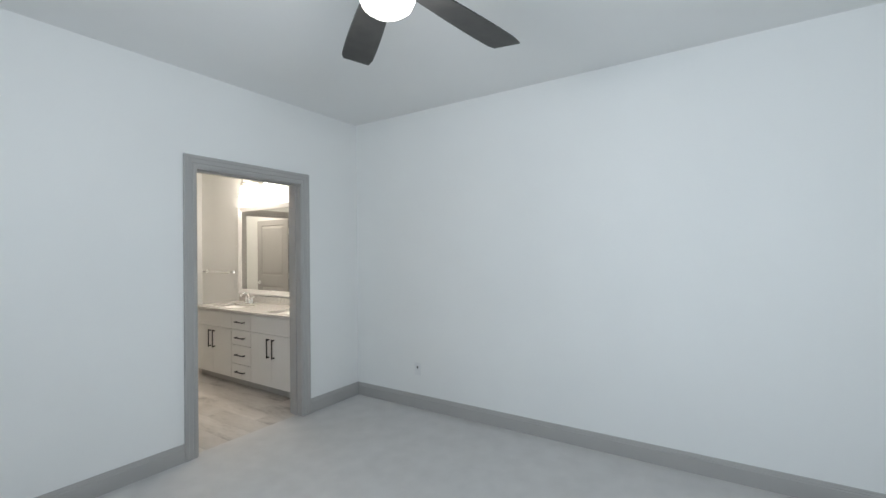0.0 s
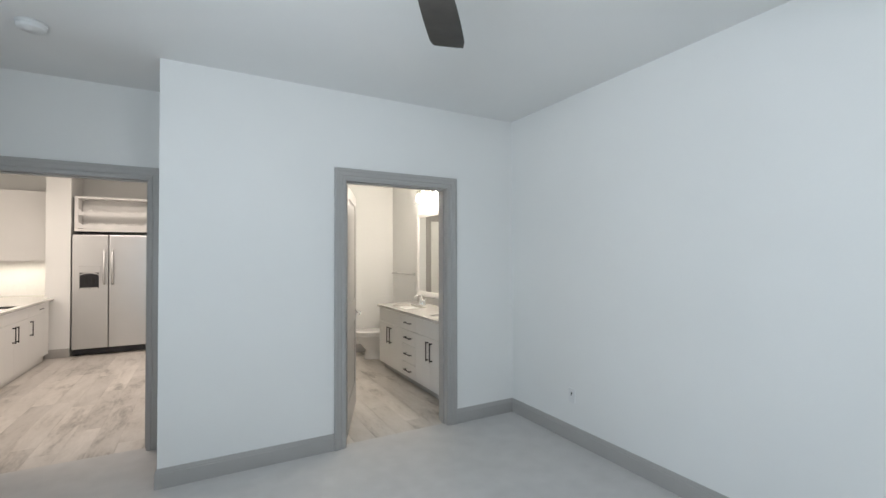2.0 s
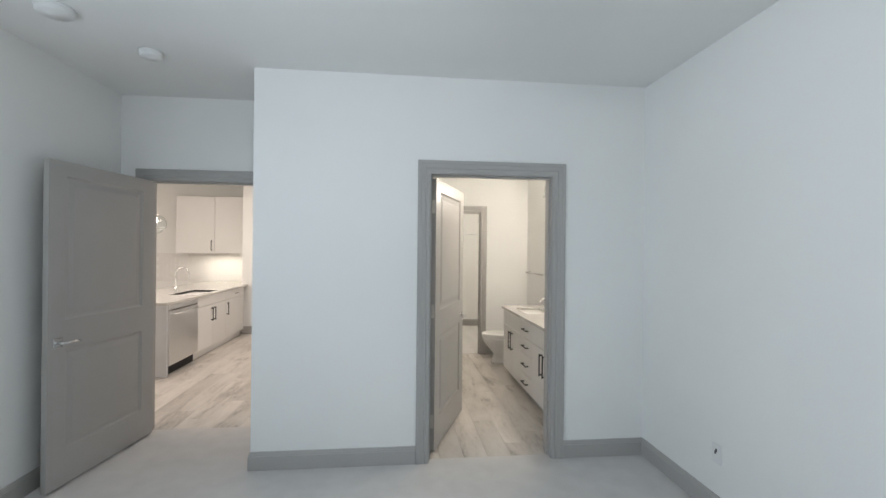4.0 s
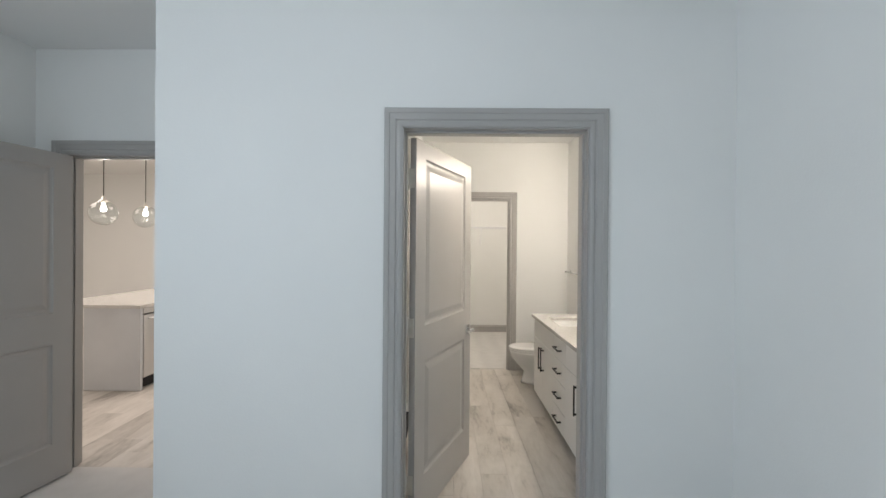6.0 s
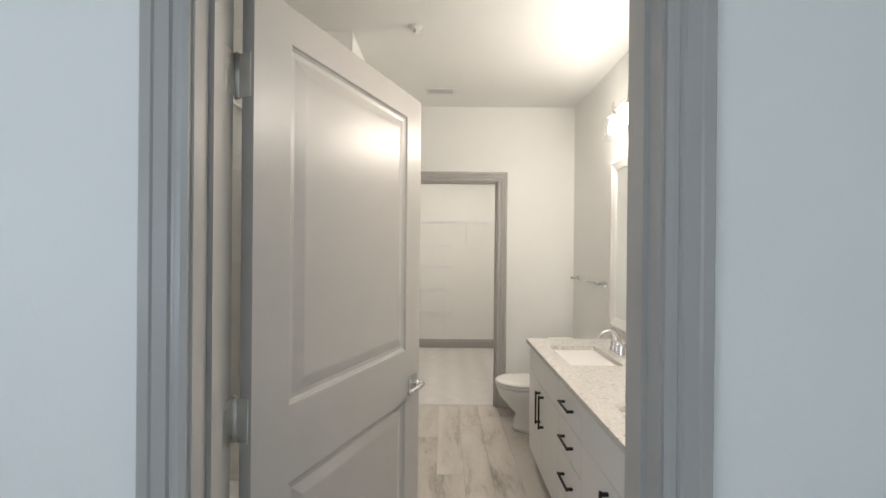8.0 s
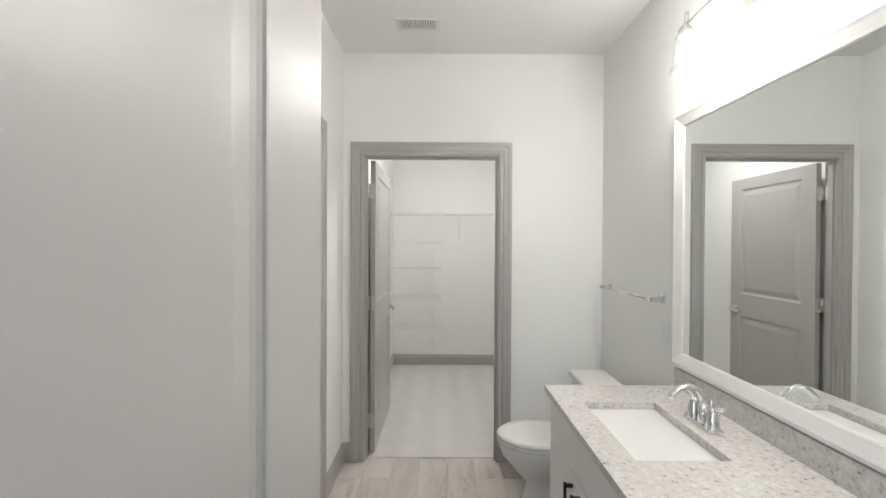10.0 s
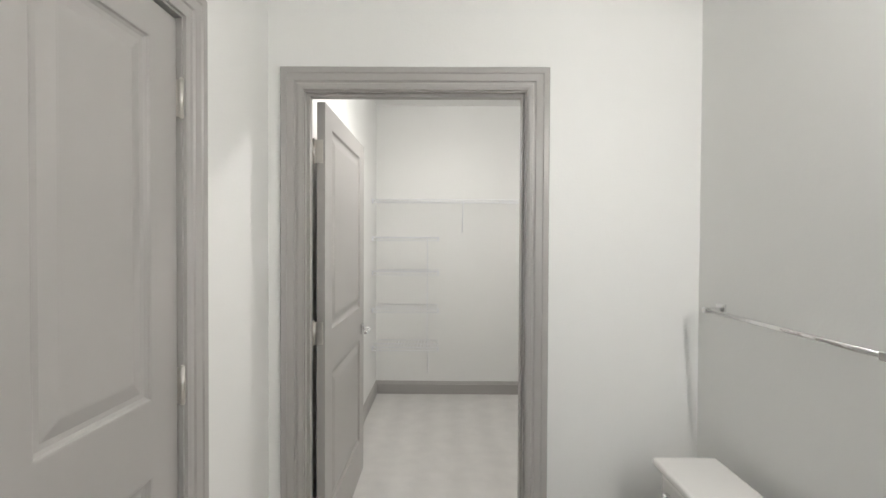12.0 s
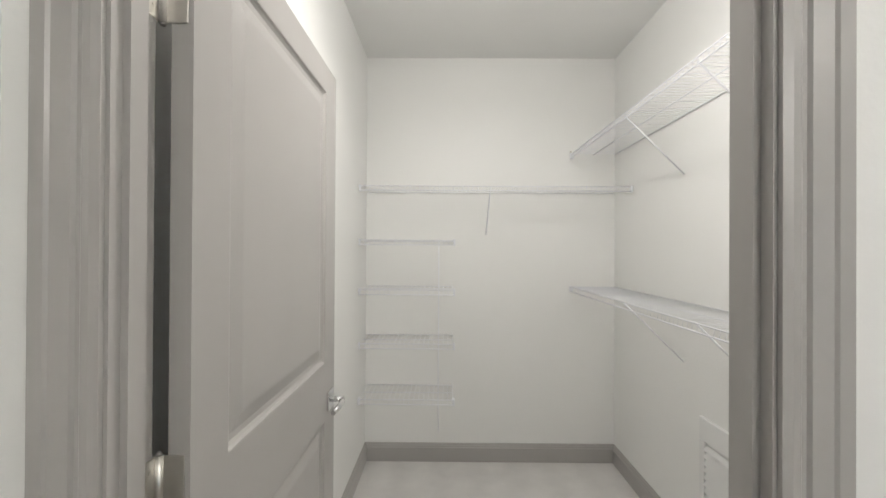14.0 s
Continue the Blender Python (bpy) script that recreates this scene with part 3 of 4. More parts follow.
vanity_cabinet(4.60, 5.35, False)
vanity_cabinet(4.24, 4.60, True)
vanity_cabinet(3.53, 4.24, False)
filler = thing("filler_panel", Matrix.Identity(4), "white filler panel between the vanity and the door wall", "panel")
solid("panel", WHITE, filler, VX + 0.001, VX + 0.019, YB + WB + 0.004, 3.529, 0.085, VT - 0.012, bevel=0.001, seg=1)
SINKS = (4.92, 3.86)


def vanity_top():
    d = thing("countertop", Matrix.Identity(4), "pale speckled grey quartz vanity countertop with backsplash", "countertop")
    x0, x1, y0, y1, z0, z1 = VX - 0.022, XW - 0.002, YB + WB + 0.003, 5.375, VT + 0.001, 0.828
    bm = bmesh.new()
    hx0, hx1, hw = 2.85, 3.135, 0.235
    ys = [y0]
    for c in sorted(SINKS):
        ys += [c - hw, c + hw]
    ys.append(y1)
    for i in range(0, len(ys) - 1):
        if i % 2 == 0:
            box(bm, x0, x1, ys[i], ys[i + 1], z0, z1)
        else:
            box(bm, x0, hx0, ys[i], ys[i + 1], z0, z1)
            box(bm, hx1, x1, ys[i], ys[i + 1], z0, z1)
    bmesh.ops.remove_doubles(bm, verts=bm.verts[:], dist=1e-4)
    part("slab", bm, STONE, d)
    solid("backsplash", STONE, d, XW - 0.022, XW - 0.002, y0, y1, z1, z1 + 0.085, bevel=0.002, seg=1)


vanity_top()


def basin(y):
    d = thing("sink", Matrix.Translation((2.9925, y, VT)), "white ceramic rectangular undermount sink", "sink", "vanity sinks")
    bm = bmesh.new()
    hx, hy, dep = 0.146, 0.239, 0.13
    rings = []
    for sx, sy, z, r in ((hx, hy, 0, 0.03), (hx - 0.004, hy - 0.004, -0.05, 0.035), (hx - 0.015, hy - 0.018, -0.11, 0.05), (hx - 0.05, hy - 0.06, -dep, 0.05)):
        ring = []
        for cx, cy, a0 in ((1, 1, 0), (-1, 1, 90), (-1, -1, 180), (1, -1, 270)):
            for k in range(5):
                a = radians(a0 + 22.5 * k)
                ring.append(bm.verts.new((cx * (sx - r) + r * math.cos(a), cy * (sy - r) + r * math.sin(a), z)))
        rings.append(ring)
    for a, b in zip(rings, rings[1:]):
        for i in range(20):
            bm.faces.new((a[i], b[i], b[(i + 1) % 20], a[(i + 1) % 20])).smooth = True
    bm.faces.new(rings[-1])
    part("bowl", bm, CERAMIC, d)
    part("drain", lathe(bmesh.new(), Matrix.Translation((0, 0, -dep)), [(0.022, 0.001), (0.02, 0.004), (0, 0.003)]), CHROME, d)


def faucet(y):
    d = thing("faucet", Matrix.Translation((3.20, y + 0.02, 0.828)), "polished chrome centerset faucet with two lever handles", "faucet", "vanity faucets")
    bm = box(bmesh.new(), -0.026, 0.026, -0.08, 0.08, 0, 0.012, bevel=0.005, seg=3)
    part("base_plate", bm, CHROME, d)
    bm = bmesh.new()
    lathe(bm, Matrix.Translation((0, 0, 0.01)), [(0.020, 0), (0.017, 0.03), (0.013, 0.07), (0, 0.07)], 18)
    rod(bm, [(0, 0, 0.06), (-0.004, 0, 0.10), (-0.022, 0, 0.128), (-0.05, 0, 0.138), (-0.082, 0, 0.13), (-0.107, 0, 0.108), (-0.115, 0, 0.094)], 0.011, 12)
    rod(bm, [(0.03, 0, 0.01), (0.03, 0, 0.09)], 0.003, 6)
    part("spout", bm, CHROME, d)
    for s in (-1, 1):
        bm = bmesh.new()
        lathe(bm, Matrix.Translation((0, s * 0.055, 0.01)), [(0.024, 0), (0.021, 0.02), (0.016, 0.055), (0.012, 0.068), (0, 0.07)], 18)
        rod(bm, [(0, s * 0.055, 0.07), (0.004, s * 0.075, 0.082), (0.006, s * 0.105, 0.092)], 0.007, 10)
        part("tap_handle", bm, CHROME, d)


for y in SINKS:
    basin(y)
    faucet(y)


def mirror():
    y0, y1, z0, z1, w = 3.42, 5.39, 0.922, 2.051, 0.064
    d = thing("wall_mirror", Matrix.Identity(4), "large rectangular wall mirror in a white moulded frame", "mirror")
    bm = bmesh.new()
    prof = [(0, 0.012), (0.006, 0.016), (0.014, 0.018), (0.040, 0.026), (0.050, 0.030), (w, 0.028), (w, 0.002), (0, 0.002)]
    x, n, u, z = XW, Vector((-1, 0, 0)), Vector((0, 1, 0)), Vector((0, 0, 1))
    a0, a1, b0, b1 = y0 + w, y1 - w, z0 + w, z1 - w
    cs = [((x, a0, b0), -u - z, n), ((x, a1, b0), u - z, n), ((x, a1, b1), u + z, n), ((x, a0, b1), -u + z, n), ((x, a0, b0), -u - z, n)]
    sweep(bm, cs, prof)
    part("mirror_frame", bm, WHITE, d)
    solid("mirror_glass", MIRROR, d, XW - 0.010, XW - 0.003, a0 - 0.004, a1 + 0.004, b0 - 0.004, b1 + 0.004)


mirror()


def vanity_light(ys):
    d = thing("vanity_light", Matrix.Identity(4), "three-light vanity fixture with clear glass shades, lit", "wall light", "vanity lights")
    bm = box(bmesh.new(), XW - 0.022, XW - 0.002, ys[1] - 0.06, ys[1] + 0.06, 2.27, 2.39, bevel=0.004)
    rod(bm, [(XW - 0.02, ys[1], 2.33), (3.235, ys[1], 2.33)], 0.009, 10)
    part("back_plate", bm, NICKEL, d)
    bm = bmesh.new()
    rod(bm, [(3.235, ys[2] - 0.05, 2.335), (3.235, ys[0] + 0.05, 2.335)], 0.008, 10)
    part("bar", bm, NICKEL, d)
    for y in ys:
        m = Matrix.Translation((3.235, y, 0))
        bm = bmesh.new()
        lathe(bm, m, [(0, 2.385), (0.008, 2.383), (0.009, 2.345), (0.014, 2.322), (0.030, 2.305), (0.032, 2.285), (0, 2.285)], 18)
        part("socket", bm, NICKEL, d)
        bm = bmesh.new()
        lathe(bm, m, [(0.033, 2.295), (0.043, 2.285), (0.046, 2.25), (0.052, 2.19), (0.062, 2.145), (0.060, 2.145), (0.050, 2.19), (0.044, 2.25), (0.041, 2.283), (0.033, 2.293)], 24)
        s = part("shade", bm, GLASS, d, "clear glass shade")
        s.visible_shadow = False
        bm = bmesh.new()
        lathe(bm, m, [(0.013, 2.285), (0.016, 2.262), (0.028, 2.225), (0.029, 2.205), (0.020, 2.185), (0, 2.178)], 18)
        b = part("bulb", bm, GLOW, d, "lit bulb")
        b.visible_shadow = False


vanity_light(SHADES[:3])
# Unseen fixture over the near sink, added for even light along the vanity.
vanity_light(SHADES[3:])


def toilet():
    # local: bowl points along -x, tank against the wall at x = 0
    d = thing("toilet", Matrix.Translation((XW - 0.066, 5.87, 0)) @ Matrix.Diagonal((1, 1, 0.9, 1)), "white two-piece ceramic toilet with the lid closed", "toilet")

    def oval(bm, rings, seg=32):
        rs = []
        for cx, ax, front, ay, z in rings:
            ring = []
            for i in range(seg):
                a = 2 * math.pi * i / seg
                c = math.cos(a)
                ring.append(bm.verts.new((cx - (front if c > 0 else ax) * c, ay * math.sin(a), z)))
            rs.append(ring)
        for p, q in zip(rs, rs[1:]):
            for i in range(seg):
                bm.faces.new((p[i], p[(i + 1) % seg], q[(i + 1) % seg], q[i])).smooth = True
        bm.faces.new(rs[0][::-1])
        bm.faces.new(rs[-1])
        bmesh.ops.recalc_face_normals(bm, faces=bm.faces[:])
        return bm
    part("pedestal", oval(bmesh.new(), [(-0.36, 0.26, 0.20, 0.115, 0), (-0.36, 0.25, 0.19, 0.105, 0.03), (-0.36, 0.24, 0.17, 0.10, 0.14), (-0.40, 0.25, 0.20, 0.125, 0.22), (-0.44, 0.24, 0.225, 0.17, 0.31), (-0.45, 0.24, 0.235, 0.185, 0.37), (-0.45, 0.24, 0.235, 0.185, 0.395)]), CERAMIC, d)
    part("seat", oval(bmesh.new(), [(-0.45, 0.23, 0.24, 0.187, 0.397), (-0.45, 0.235, 0.245, 0.19, 0.402), (-0.45, 0.235, 0.245, 0.19, 0.412), (-0.45, 0.23, 0.24, 0.186, 0.417)]), CERAMIC, d)
    part("lid", oval(bmesh.new(), [(-0.45, 0.23, 0.24, 0.187, 0.419), (-0.45, 0.235, 0.246, 0.191, 0.424), (-0.45, 0.235, 0.244, 0.19, 0.436), (-0.45, 0.22, 0.225, 0.175, 0.446), (-0.45, 0.15, 0.2, 0.12, 0.450)]), CERAMIC, d)
    part("tank", box(bmesh.new(), -0.205, -0.005, -0.215, 0.215, 0.39, 0.733, bevel=0.025, seg=4), CERAMIC, d)
    part("tank_lid", box(bmesh.new(), -0.225, 0.0, -0.23, 0.23, 0.734, 0.768, bevel=0.012, seg=3), CERAMIC, d)
    bm = bmesh.new()
    rod(bm, [(-0.205, 0.15, 0.66), (-0.225, 0.15, 0.66)], 0.012, 10)
    rod(bm, [(-0.222, 0.15, 0.66), (-0.226, 0.075, 0.652)], 0.007, 8)
    part("flush_lever", bm, CHROME, d, "chrome flush lever")


toilet()


def towel_bar():
    d = thing("towel_bar", Matrix.Identity(4), "polished chrome towel bar with square posts", "towel bar")
    for y in (5.52, 6.175):
        bm = box(bmesh.new(), XW - 0.010, XW, y - 0.024, y + 0.024, 1.176, 1.224, bevel=0.003)
        box(bm, XW - 0.07, XW - 0.008, y - 0.011, y + 0.011, 1.189, 1.211, bevel=0.002, seg=1)
        part("post", bm, CHROME, d)
    part("bar", rod(bmesh.new(), [(XW - 0.058, 5.525, 1.2), (XW - 0.058, 6.17, 1.2)], 0.008, 12), CHROME, d)


towel_bar()


def sprinkler(x, y):
    d = thing("sprinkler_head", Matrix.Translation((x, y, H)), "small white recessed ceiling sprinkler head", "sprinkler")
    part("escutcheon", lathe(bmesh.new(), Matrix.Identity(4), [(0, 0), (0.04, 0), (0.036, -0.008), (0.014, -0.012), (0, -0.012)]), PLASTIC, d)
    part("head", lathe(bmesh.new(), Matrix.Identity(4), [(0.008, -0.012), (0.008, -0.03), (0.018, -0.034), (0, -0.036)]), PLASTIC, d)


sprinkler(1.99, 4.90)


def shower():
    s = thing("walk_in_shower", Matrix.Identity(4), "walk-in shower with white tray and chrome-framed clear glass doors", "shower")
    y0, y1, xg = YB + WB + 0.002, YS - 0.016, 1.455
    bm = box(bmesh.new(), XN + WT + 0.002, xg - 0.05, y0, y1, 0.0, 0.05)
    box(bm, xg - 0.05, xg + 0.05, y0, y1, 0.0, 0.11, bevel=0.012)
    part("tray", bm, CERAMIC, s, "white acrylic tray with raised curb")
    for x, a, b in ((xg + 0.012, y0 + 0.03, 4.15), (xg - 0.012, 4.05, y1 - 0.03)):
        g = solid("glass_panel", GLASS, s, x - 0.003, x + 0.003, a, b, 0.135, 1.91)
        g.visible_shadow = False
        for y in (a, b):
            solid("stile", CHROME, g, x - 0.006, x + 0.006, y - 0.011, y + 0.011, 0.135, 1.91, bevel=0.002, seg=1)
    part("top_rail", box(bmesh.new(), xg - 0.028, xg + 0.028, y0, y1, 1.91, 1.955, bevel=0.004), CHROME, s)
    part("bottom_rail", box(bmesh.new(), xg - 0.028, xg + 0.028, y0, y1, 0.112, 0.134, bevel=0.003), CHROME, s)
    for a, b in ((y0, y0 + 0.018), (y1 - 0.018, y1)):
        solid("wall_jamb", CHROME, s, xg - 0.026, xg + 0.026, a, b, 0.135, 1.909, bevel=0.003)
    bm = bmesh.new()
    x = xg - 0.009
    rod(bm, [(x, 4.82, 0.90), (x + 0.05, 4.82, 0.90), (x + 0.058, 4.82, 0.915), (x + 0.058, 4.82, 1.065), (x + 0.05, 4.82, 1.08), (x, 4.82, 1.08)], 0.010, 10)
    part("handle", bm, CHROME, s)


shower()


# ---- closet ----
def wire_shelf(name, length, depth, label, lip=0.028, gap=0.03, rail=True, brace=None):
    """A ventilated wire shelf: back edge on the local x axis, reaching out along -y."""
    d = thing(name, Matrix.Identity(4), label, "wire shelf", "closet wire shelves")
    for y, z in ((0.0 - 0.006, 0), (-depth, 0), (-depth - 0.004, -lip), (-depth * 0.5, -0.004)):
        part("rail", rod(bmesh.new(), [(0, y, z), (length, y, z)], 0.003, 6), WIRE, d)
    bm = bmesh.new()
    n = int(length / gap)
    for i in range(n + 1):
        x = min(length - 0.002, 0.004 + i * gap)
        rod(bm, [(x, -0.004, 0.004), (x, -depth, 0.004), (x, -depth - 0.004, -lip)], 0.0013, 4)
    tagged(part("wire_grid", bm, WIRE, d), kind="stuff")
    for x in brace or ():
        bm = bmesh.new()
        rod(bm, [(x, -depth + 0.01, -0.005), (x, -0.004, -depth * 0.95)], 0.0038, 8)
        part("brace", bm, WIRE, d)
    for x in (0.0, length):
        e = box(bmesh.new(), x - 0.006, x + 0.006, -depth - 0.01, -depth + 0.016, -lip - 0.006, 0.008, bevel=0.002, seg=1)
        part("end_cap", e, WIRE, d)
    return d


top = wire_shelf("wire_shelf", XCR - XCL - 0.03, 0.30, "long white wire shelf across the closet back wall", brace=(0.80,))
top.matrix_basis = Matrix.Translation((XCL + 0.015, YK, 1.822))
small = wire_shelf("wire_shelf", 0.58, 0.30, "short white wire shelf on the closet back wall")
small.matrix_basis = Matrix.Translation((XCL + 0.015, YK, 1.49))
for z in (1.185, 0.855, 0.515):
    copy_thing(small, Matrix.Translation((XCL + 0.015, YK, z)))
pole = thing("shelf_support_pole", Matrix.Identity(4), "thin white support pole along the short wire shelves", "support pole")
part("pole", rod(bmesh.new(), [(XCL + 0.50, YK - 0.298, 1.49), (XCL + 0.50, YK - 0.298, 0.515), (XCL + 0.50, YK - 0.01, 0.20)], 0.0032, 6), WIRE, pole)
right = wire_shelf("wire_shelf", 2.05, 0.30, "long white wire shelf high on the closet side wall", brace=(0.85, 1.45))
right.matrix_basis = pose(XCR, YK - 0.012, 2.085, 0, 0, -90)
low = copy_thing(right, pose(XCR, YK - 0.012, 1.185, 0, 0, -90))
low["label"] = "long white wire shelf at waist height on the side wall"
for z in (2.085, 1.17):
    c = thing("shelf_clip", Matrix.Identity(4), "small dark metal shelf end bracket", "bracket", "shelf end brackets")
    part("clip", box(bmesh.new(), XCR - 0.308, XCR - 0.296, YK - 0.012, YK, z - 0.02, z + 0.022, bevel=0.001, seg=1), NICKEL, c)


def air_grille():
    d = thing("return_air_grille", Matrix.Identity(4), "white louvred return air grille low on the closet wall", "grille")
    y0, y1, z0, z1, x = 7.05, 7.68, 0.28, 0.70, XCR
    bm = bmesh.new()
    for a in ((y0, y1, z0, z0 + 0.04), (y0, y1, z1 - 0.10, z1), (y0, y0 + 0.04, z0 + 0.04, z1 - 0.10), (y1 - 0.04, y1, z0 + 0.04, z1 - 0.10)):
        box(bm, x - 0.016, x, *a, bevel=0.003, seg=1)
    part("frame", bm, PLASTIC, d)
    solid("backing", PLASTIC, d, x - 0.004, x - 0.001, y0 + 0.04, y1 - 0.04, z0 + 0.04, z1 - 0.10)
    for i in range(9):
        z = z0 + 0.055 + i * 0.03
        s = solid("slat", PLASTIC, d, -0.001, 0.001, y0 + 0.041, y1 - 0.041, -0.013, 0.013)
        s.matrix_basis = pose(x - 0.012, 0, z, 0, 35, 0)


air_grille()


def flush_light(x, y):
    d = thing("ceiling_light", Matrix.Translation((x, y, H)), "round flush ceiling light with a lit white diffuser", "ceiling light")
    part("base", lathe(bmesh.new(), Matrix.Identity(4), [(0, 0), (0.15, 0), (0.155, -0.03), (0, -0.03)]), PLASTIC, d)
    g = part("diffuser", lathe(bmesh.new(), Matrix.Identity(4), [(0.145, -0.031), (0.14, -0.06), (0.1, -0.085), (0, -0.095)]), FANGLOW, d)
    g.visible_shadow = False


flush_light(2.45, 7.05)

# ---- kitchen ----
KX = -1.19     # face of the peninsula cabinets


def kitchen_base(y0, y1, kind):
    d = thing("base_cabinet", Matrix.Identity(4), "white flat-front kitchen base cabinet with black pulls", "cabinet", "kitchen base cabinets")
    part("body", box(bmesh.new(), KX - 0.60, KX - 0.02, y0, y1, 0.1, 0.835), WHITE, d)
    solid("toe_kick", WHITE, d, KX - 0.075, KX - 0.06, y0, y1, 0, 0.1)
    g = 0.002
    zt = 0.83
    ym = (y0 + y1) / 2

    def pull(parent, y, z, l, vertical):
        bm = bmesh.new()
        h = l / 2
        if vertical:
            box(bm, KX + 0.024, KX + 0.034, y - 0.005, y + 0.005, z - h, z + h, bevel=0.0015, seg=1)
            for s in (-1, 1):
                box(bm, KX, KX + 0.026, y - 0.006, y + 0.006, z + s * (h - 0.012) - 0.007, z + s * (h - 0.012) + 0.007)
        else:
            box(bm, KX + 0.024, KX + 0.034, y - h, y + h, z - 0.005, z + 0.005, bevel=0.0015, seg=1)
        part("handle", bm, BLACK, parent, "matt black bar pull")
    if kind == "sink":
        solid("false_front", WHITE, d, KX - 0.019, KX, y0 + g, y1 - g, 0.70, zt, bevel=0.0015, seg=1)
        for a, b, hy in ((y0 + g, ym - g, ym - 0.045), (ym + g, y1 - g, ym + 0.045)):
            f = solid("cabinet_door", WHITE, d, KX - 0.019, KX, a, b, 0.105, 0.695, bevel=0.0015, seg=1)
            pull(f, hy, 0.56, 0.19, True)
    else:
        f = solid("drawer_front", WHITE, d, KX - 0.019, KX, y0 + g, y1 - g, 0.70, zt, bevel=0.0015, seg=1)
        pull(f, ym, 0.77, 0.16, False)
        f = solid("cabinet_door", WHITE, d, KX - 0.019, KX, y0 + g, y1 - g, 0.105, 0.695, bevel=0.0015, seg=1)
        pull(f, y0 + 0.06, 0.56, 0.19, True)


kitchen_base(6.22, 7.15, "sink")
kitchen_base(7.15, 7.95, "drawer")


def dishwasher():
    d = thing("dishwasher", Matrix.Identity(4), "stainless steel built-in dishwasher with pocket handle", "dishwasher")
    part("body", box(bmesh.new(), KX - 0.565, KX - 0.03, 5.475, 6.215, 0.1, 0.83), DARK, d)
    solid("door", STEEL, d, KX - 0.03, KX + 0.012, 5.48, 6.21, 0.12, 0.76, bevel=0.006)
    solid("control_panel", STEEL, d, KX - 0.03, KX + 0.008, 5.48, 6.21, 0.772, 0.83, bevel=0.004)
    part("handle", rod(bmesh.new(), [(KX + 0.012, 5.53, 0.72), (KX + 0.045, 5.55, 0.72), (KX + 0.045, 6.14, 0.72), (KX + 0.012, 6.16, 0.72)], 0.010, 10), STEEL, d)
    solid("toe_kick", DARK, d, KX - 0.06, KX - 0.05, 5.48, 6.21, 0, 0.11)


dishwasher()
pn = thing("peninsula_panel", Matrix.Identity(4), "pale wood-grain end panel of the kitchen peninsula", "end panel")
solid("panel", ENDPANEL, pn, -1.762, KX + 0.005, 5.43, 5.47, 0.0, 0.835, bevel=0.002, seg=1)
hw = wall("wall_half", "y", 5.62, YKB, -1.90, -1.765, 0.835)
base_line((-1.765, 5.62), (-1.90, 5.62), (0, -1), 0, 0)
ct = thing("countertop", Matrix.Identity(4), "pale speckled quartz countertop on the kitchen peninsula", "countertop")
bm = box(bmesh.new(), -1.24, KX + 0.025, 5.40, YKB - 0.01, 0.836, 0.868)
box(bm, -2.2, -1.62, 5.40, YKB - 0.01, 0.836, 0.868)
box(bm, -1.62, -1.24, 5.40, 6.30, 0.836, 0.868)
box(bm, -1.62, -1.24, 7.05, YKB - 0.01, 0.836, 0.868)
bmesh.ops.remove_doubles(bm, verts=bm.verts[:], dist=1e-4)
part("slab", bm, STONE, ct)
sk = thing("kitchen_sink", Matrix.Identity(4), "dark undermount kitchen sink basin", "sink")
bm = box(bmesh.new(), -1.62, -1.24, 6.30, 7.05, 0.64, 0.65)
for a in ((-1.62, -1.612, 6.30, 7.05), (-1.248, -1.24, 6.30, 7.05), (-1.612, -1.248, 6.30, 6.308), (-1.612, -1.248, 7.042, 7.05)):
    box(bm, *a, 0.65, 0.862)
part("basin", bm, BLACK, sk)
fc = thing("kitchen_faucet", Matrix.Translation((-1.68, 6.65, 0.868)), "chrome gooseneck kitchen faucet", "faucet")
bm = bmesh.new()
rod(bm, [(0, 0, 0), (0, 0, 0.26)] + [(0.09 - 0.09 * math.cos(a), 0, 0.26 + 0.09 * math.sin(a)) for a in (0.5, 1.0, 1.6, 2.2, 2.8, 3.14)] + [(0.18, 0, 0.20)], 0.011, 10)
lathe(bm, Matrix.Identity(4), [(0.026, 0), (0.026, 0.01), (0.018, 0.03), (0.016, 0.08), (0, 0.08)])
part("spout", bm, CHROME, fc)
part("lever", rod(bmesh.new(), [(0, 0.015, 0.06), (0.0, 0.05, 0.07), (0.02, 0.09, 0.09)], 0.006, 8), CHROME, fc)


def upper_cabinet(x0, x1, label, z0=1.40, pull=True):
    d = thing("wall_cabinet", Matrix.Identity(4), label, "cabinet", "kitchen wall cabinets")
    yf = 8.45
    part("body", box(bmesh.new(), x0, x1, yf + 0.02, YKB, z0, 2.44), WHITE, d)
    f = solid("cabinet_door", WHITE, d, x0 + 0.002, x1 - 0.002, yf, yf + 0.019, z0 + 0.002, 2.438, bevel=0.0015, seg=1)
    if not pull:
        return
    bm = box(bmesh.new(), x1 - 0.055, x1 - 0.045, yf - 0.034, yf - 0.024, 1.45, 1.64)
    for z in (1.46, 1.63):
        box(bm, x1 - 0.056, x1 - 0.044, yf - 0.026, yf, z - 0.007, z + 0.007)
    part("handle", bm, BLACK, f, "matt black bar pull")


upper_cabinet(-2.55, -1.88, "white flat-front kitchen wall cabinet over the counter")
upper_cabinet(-1.88, -1.28, "white flat-front kitchen wall cabinet beside the corner", pull=False)
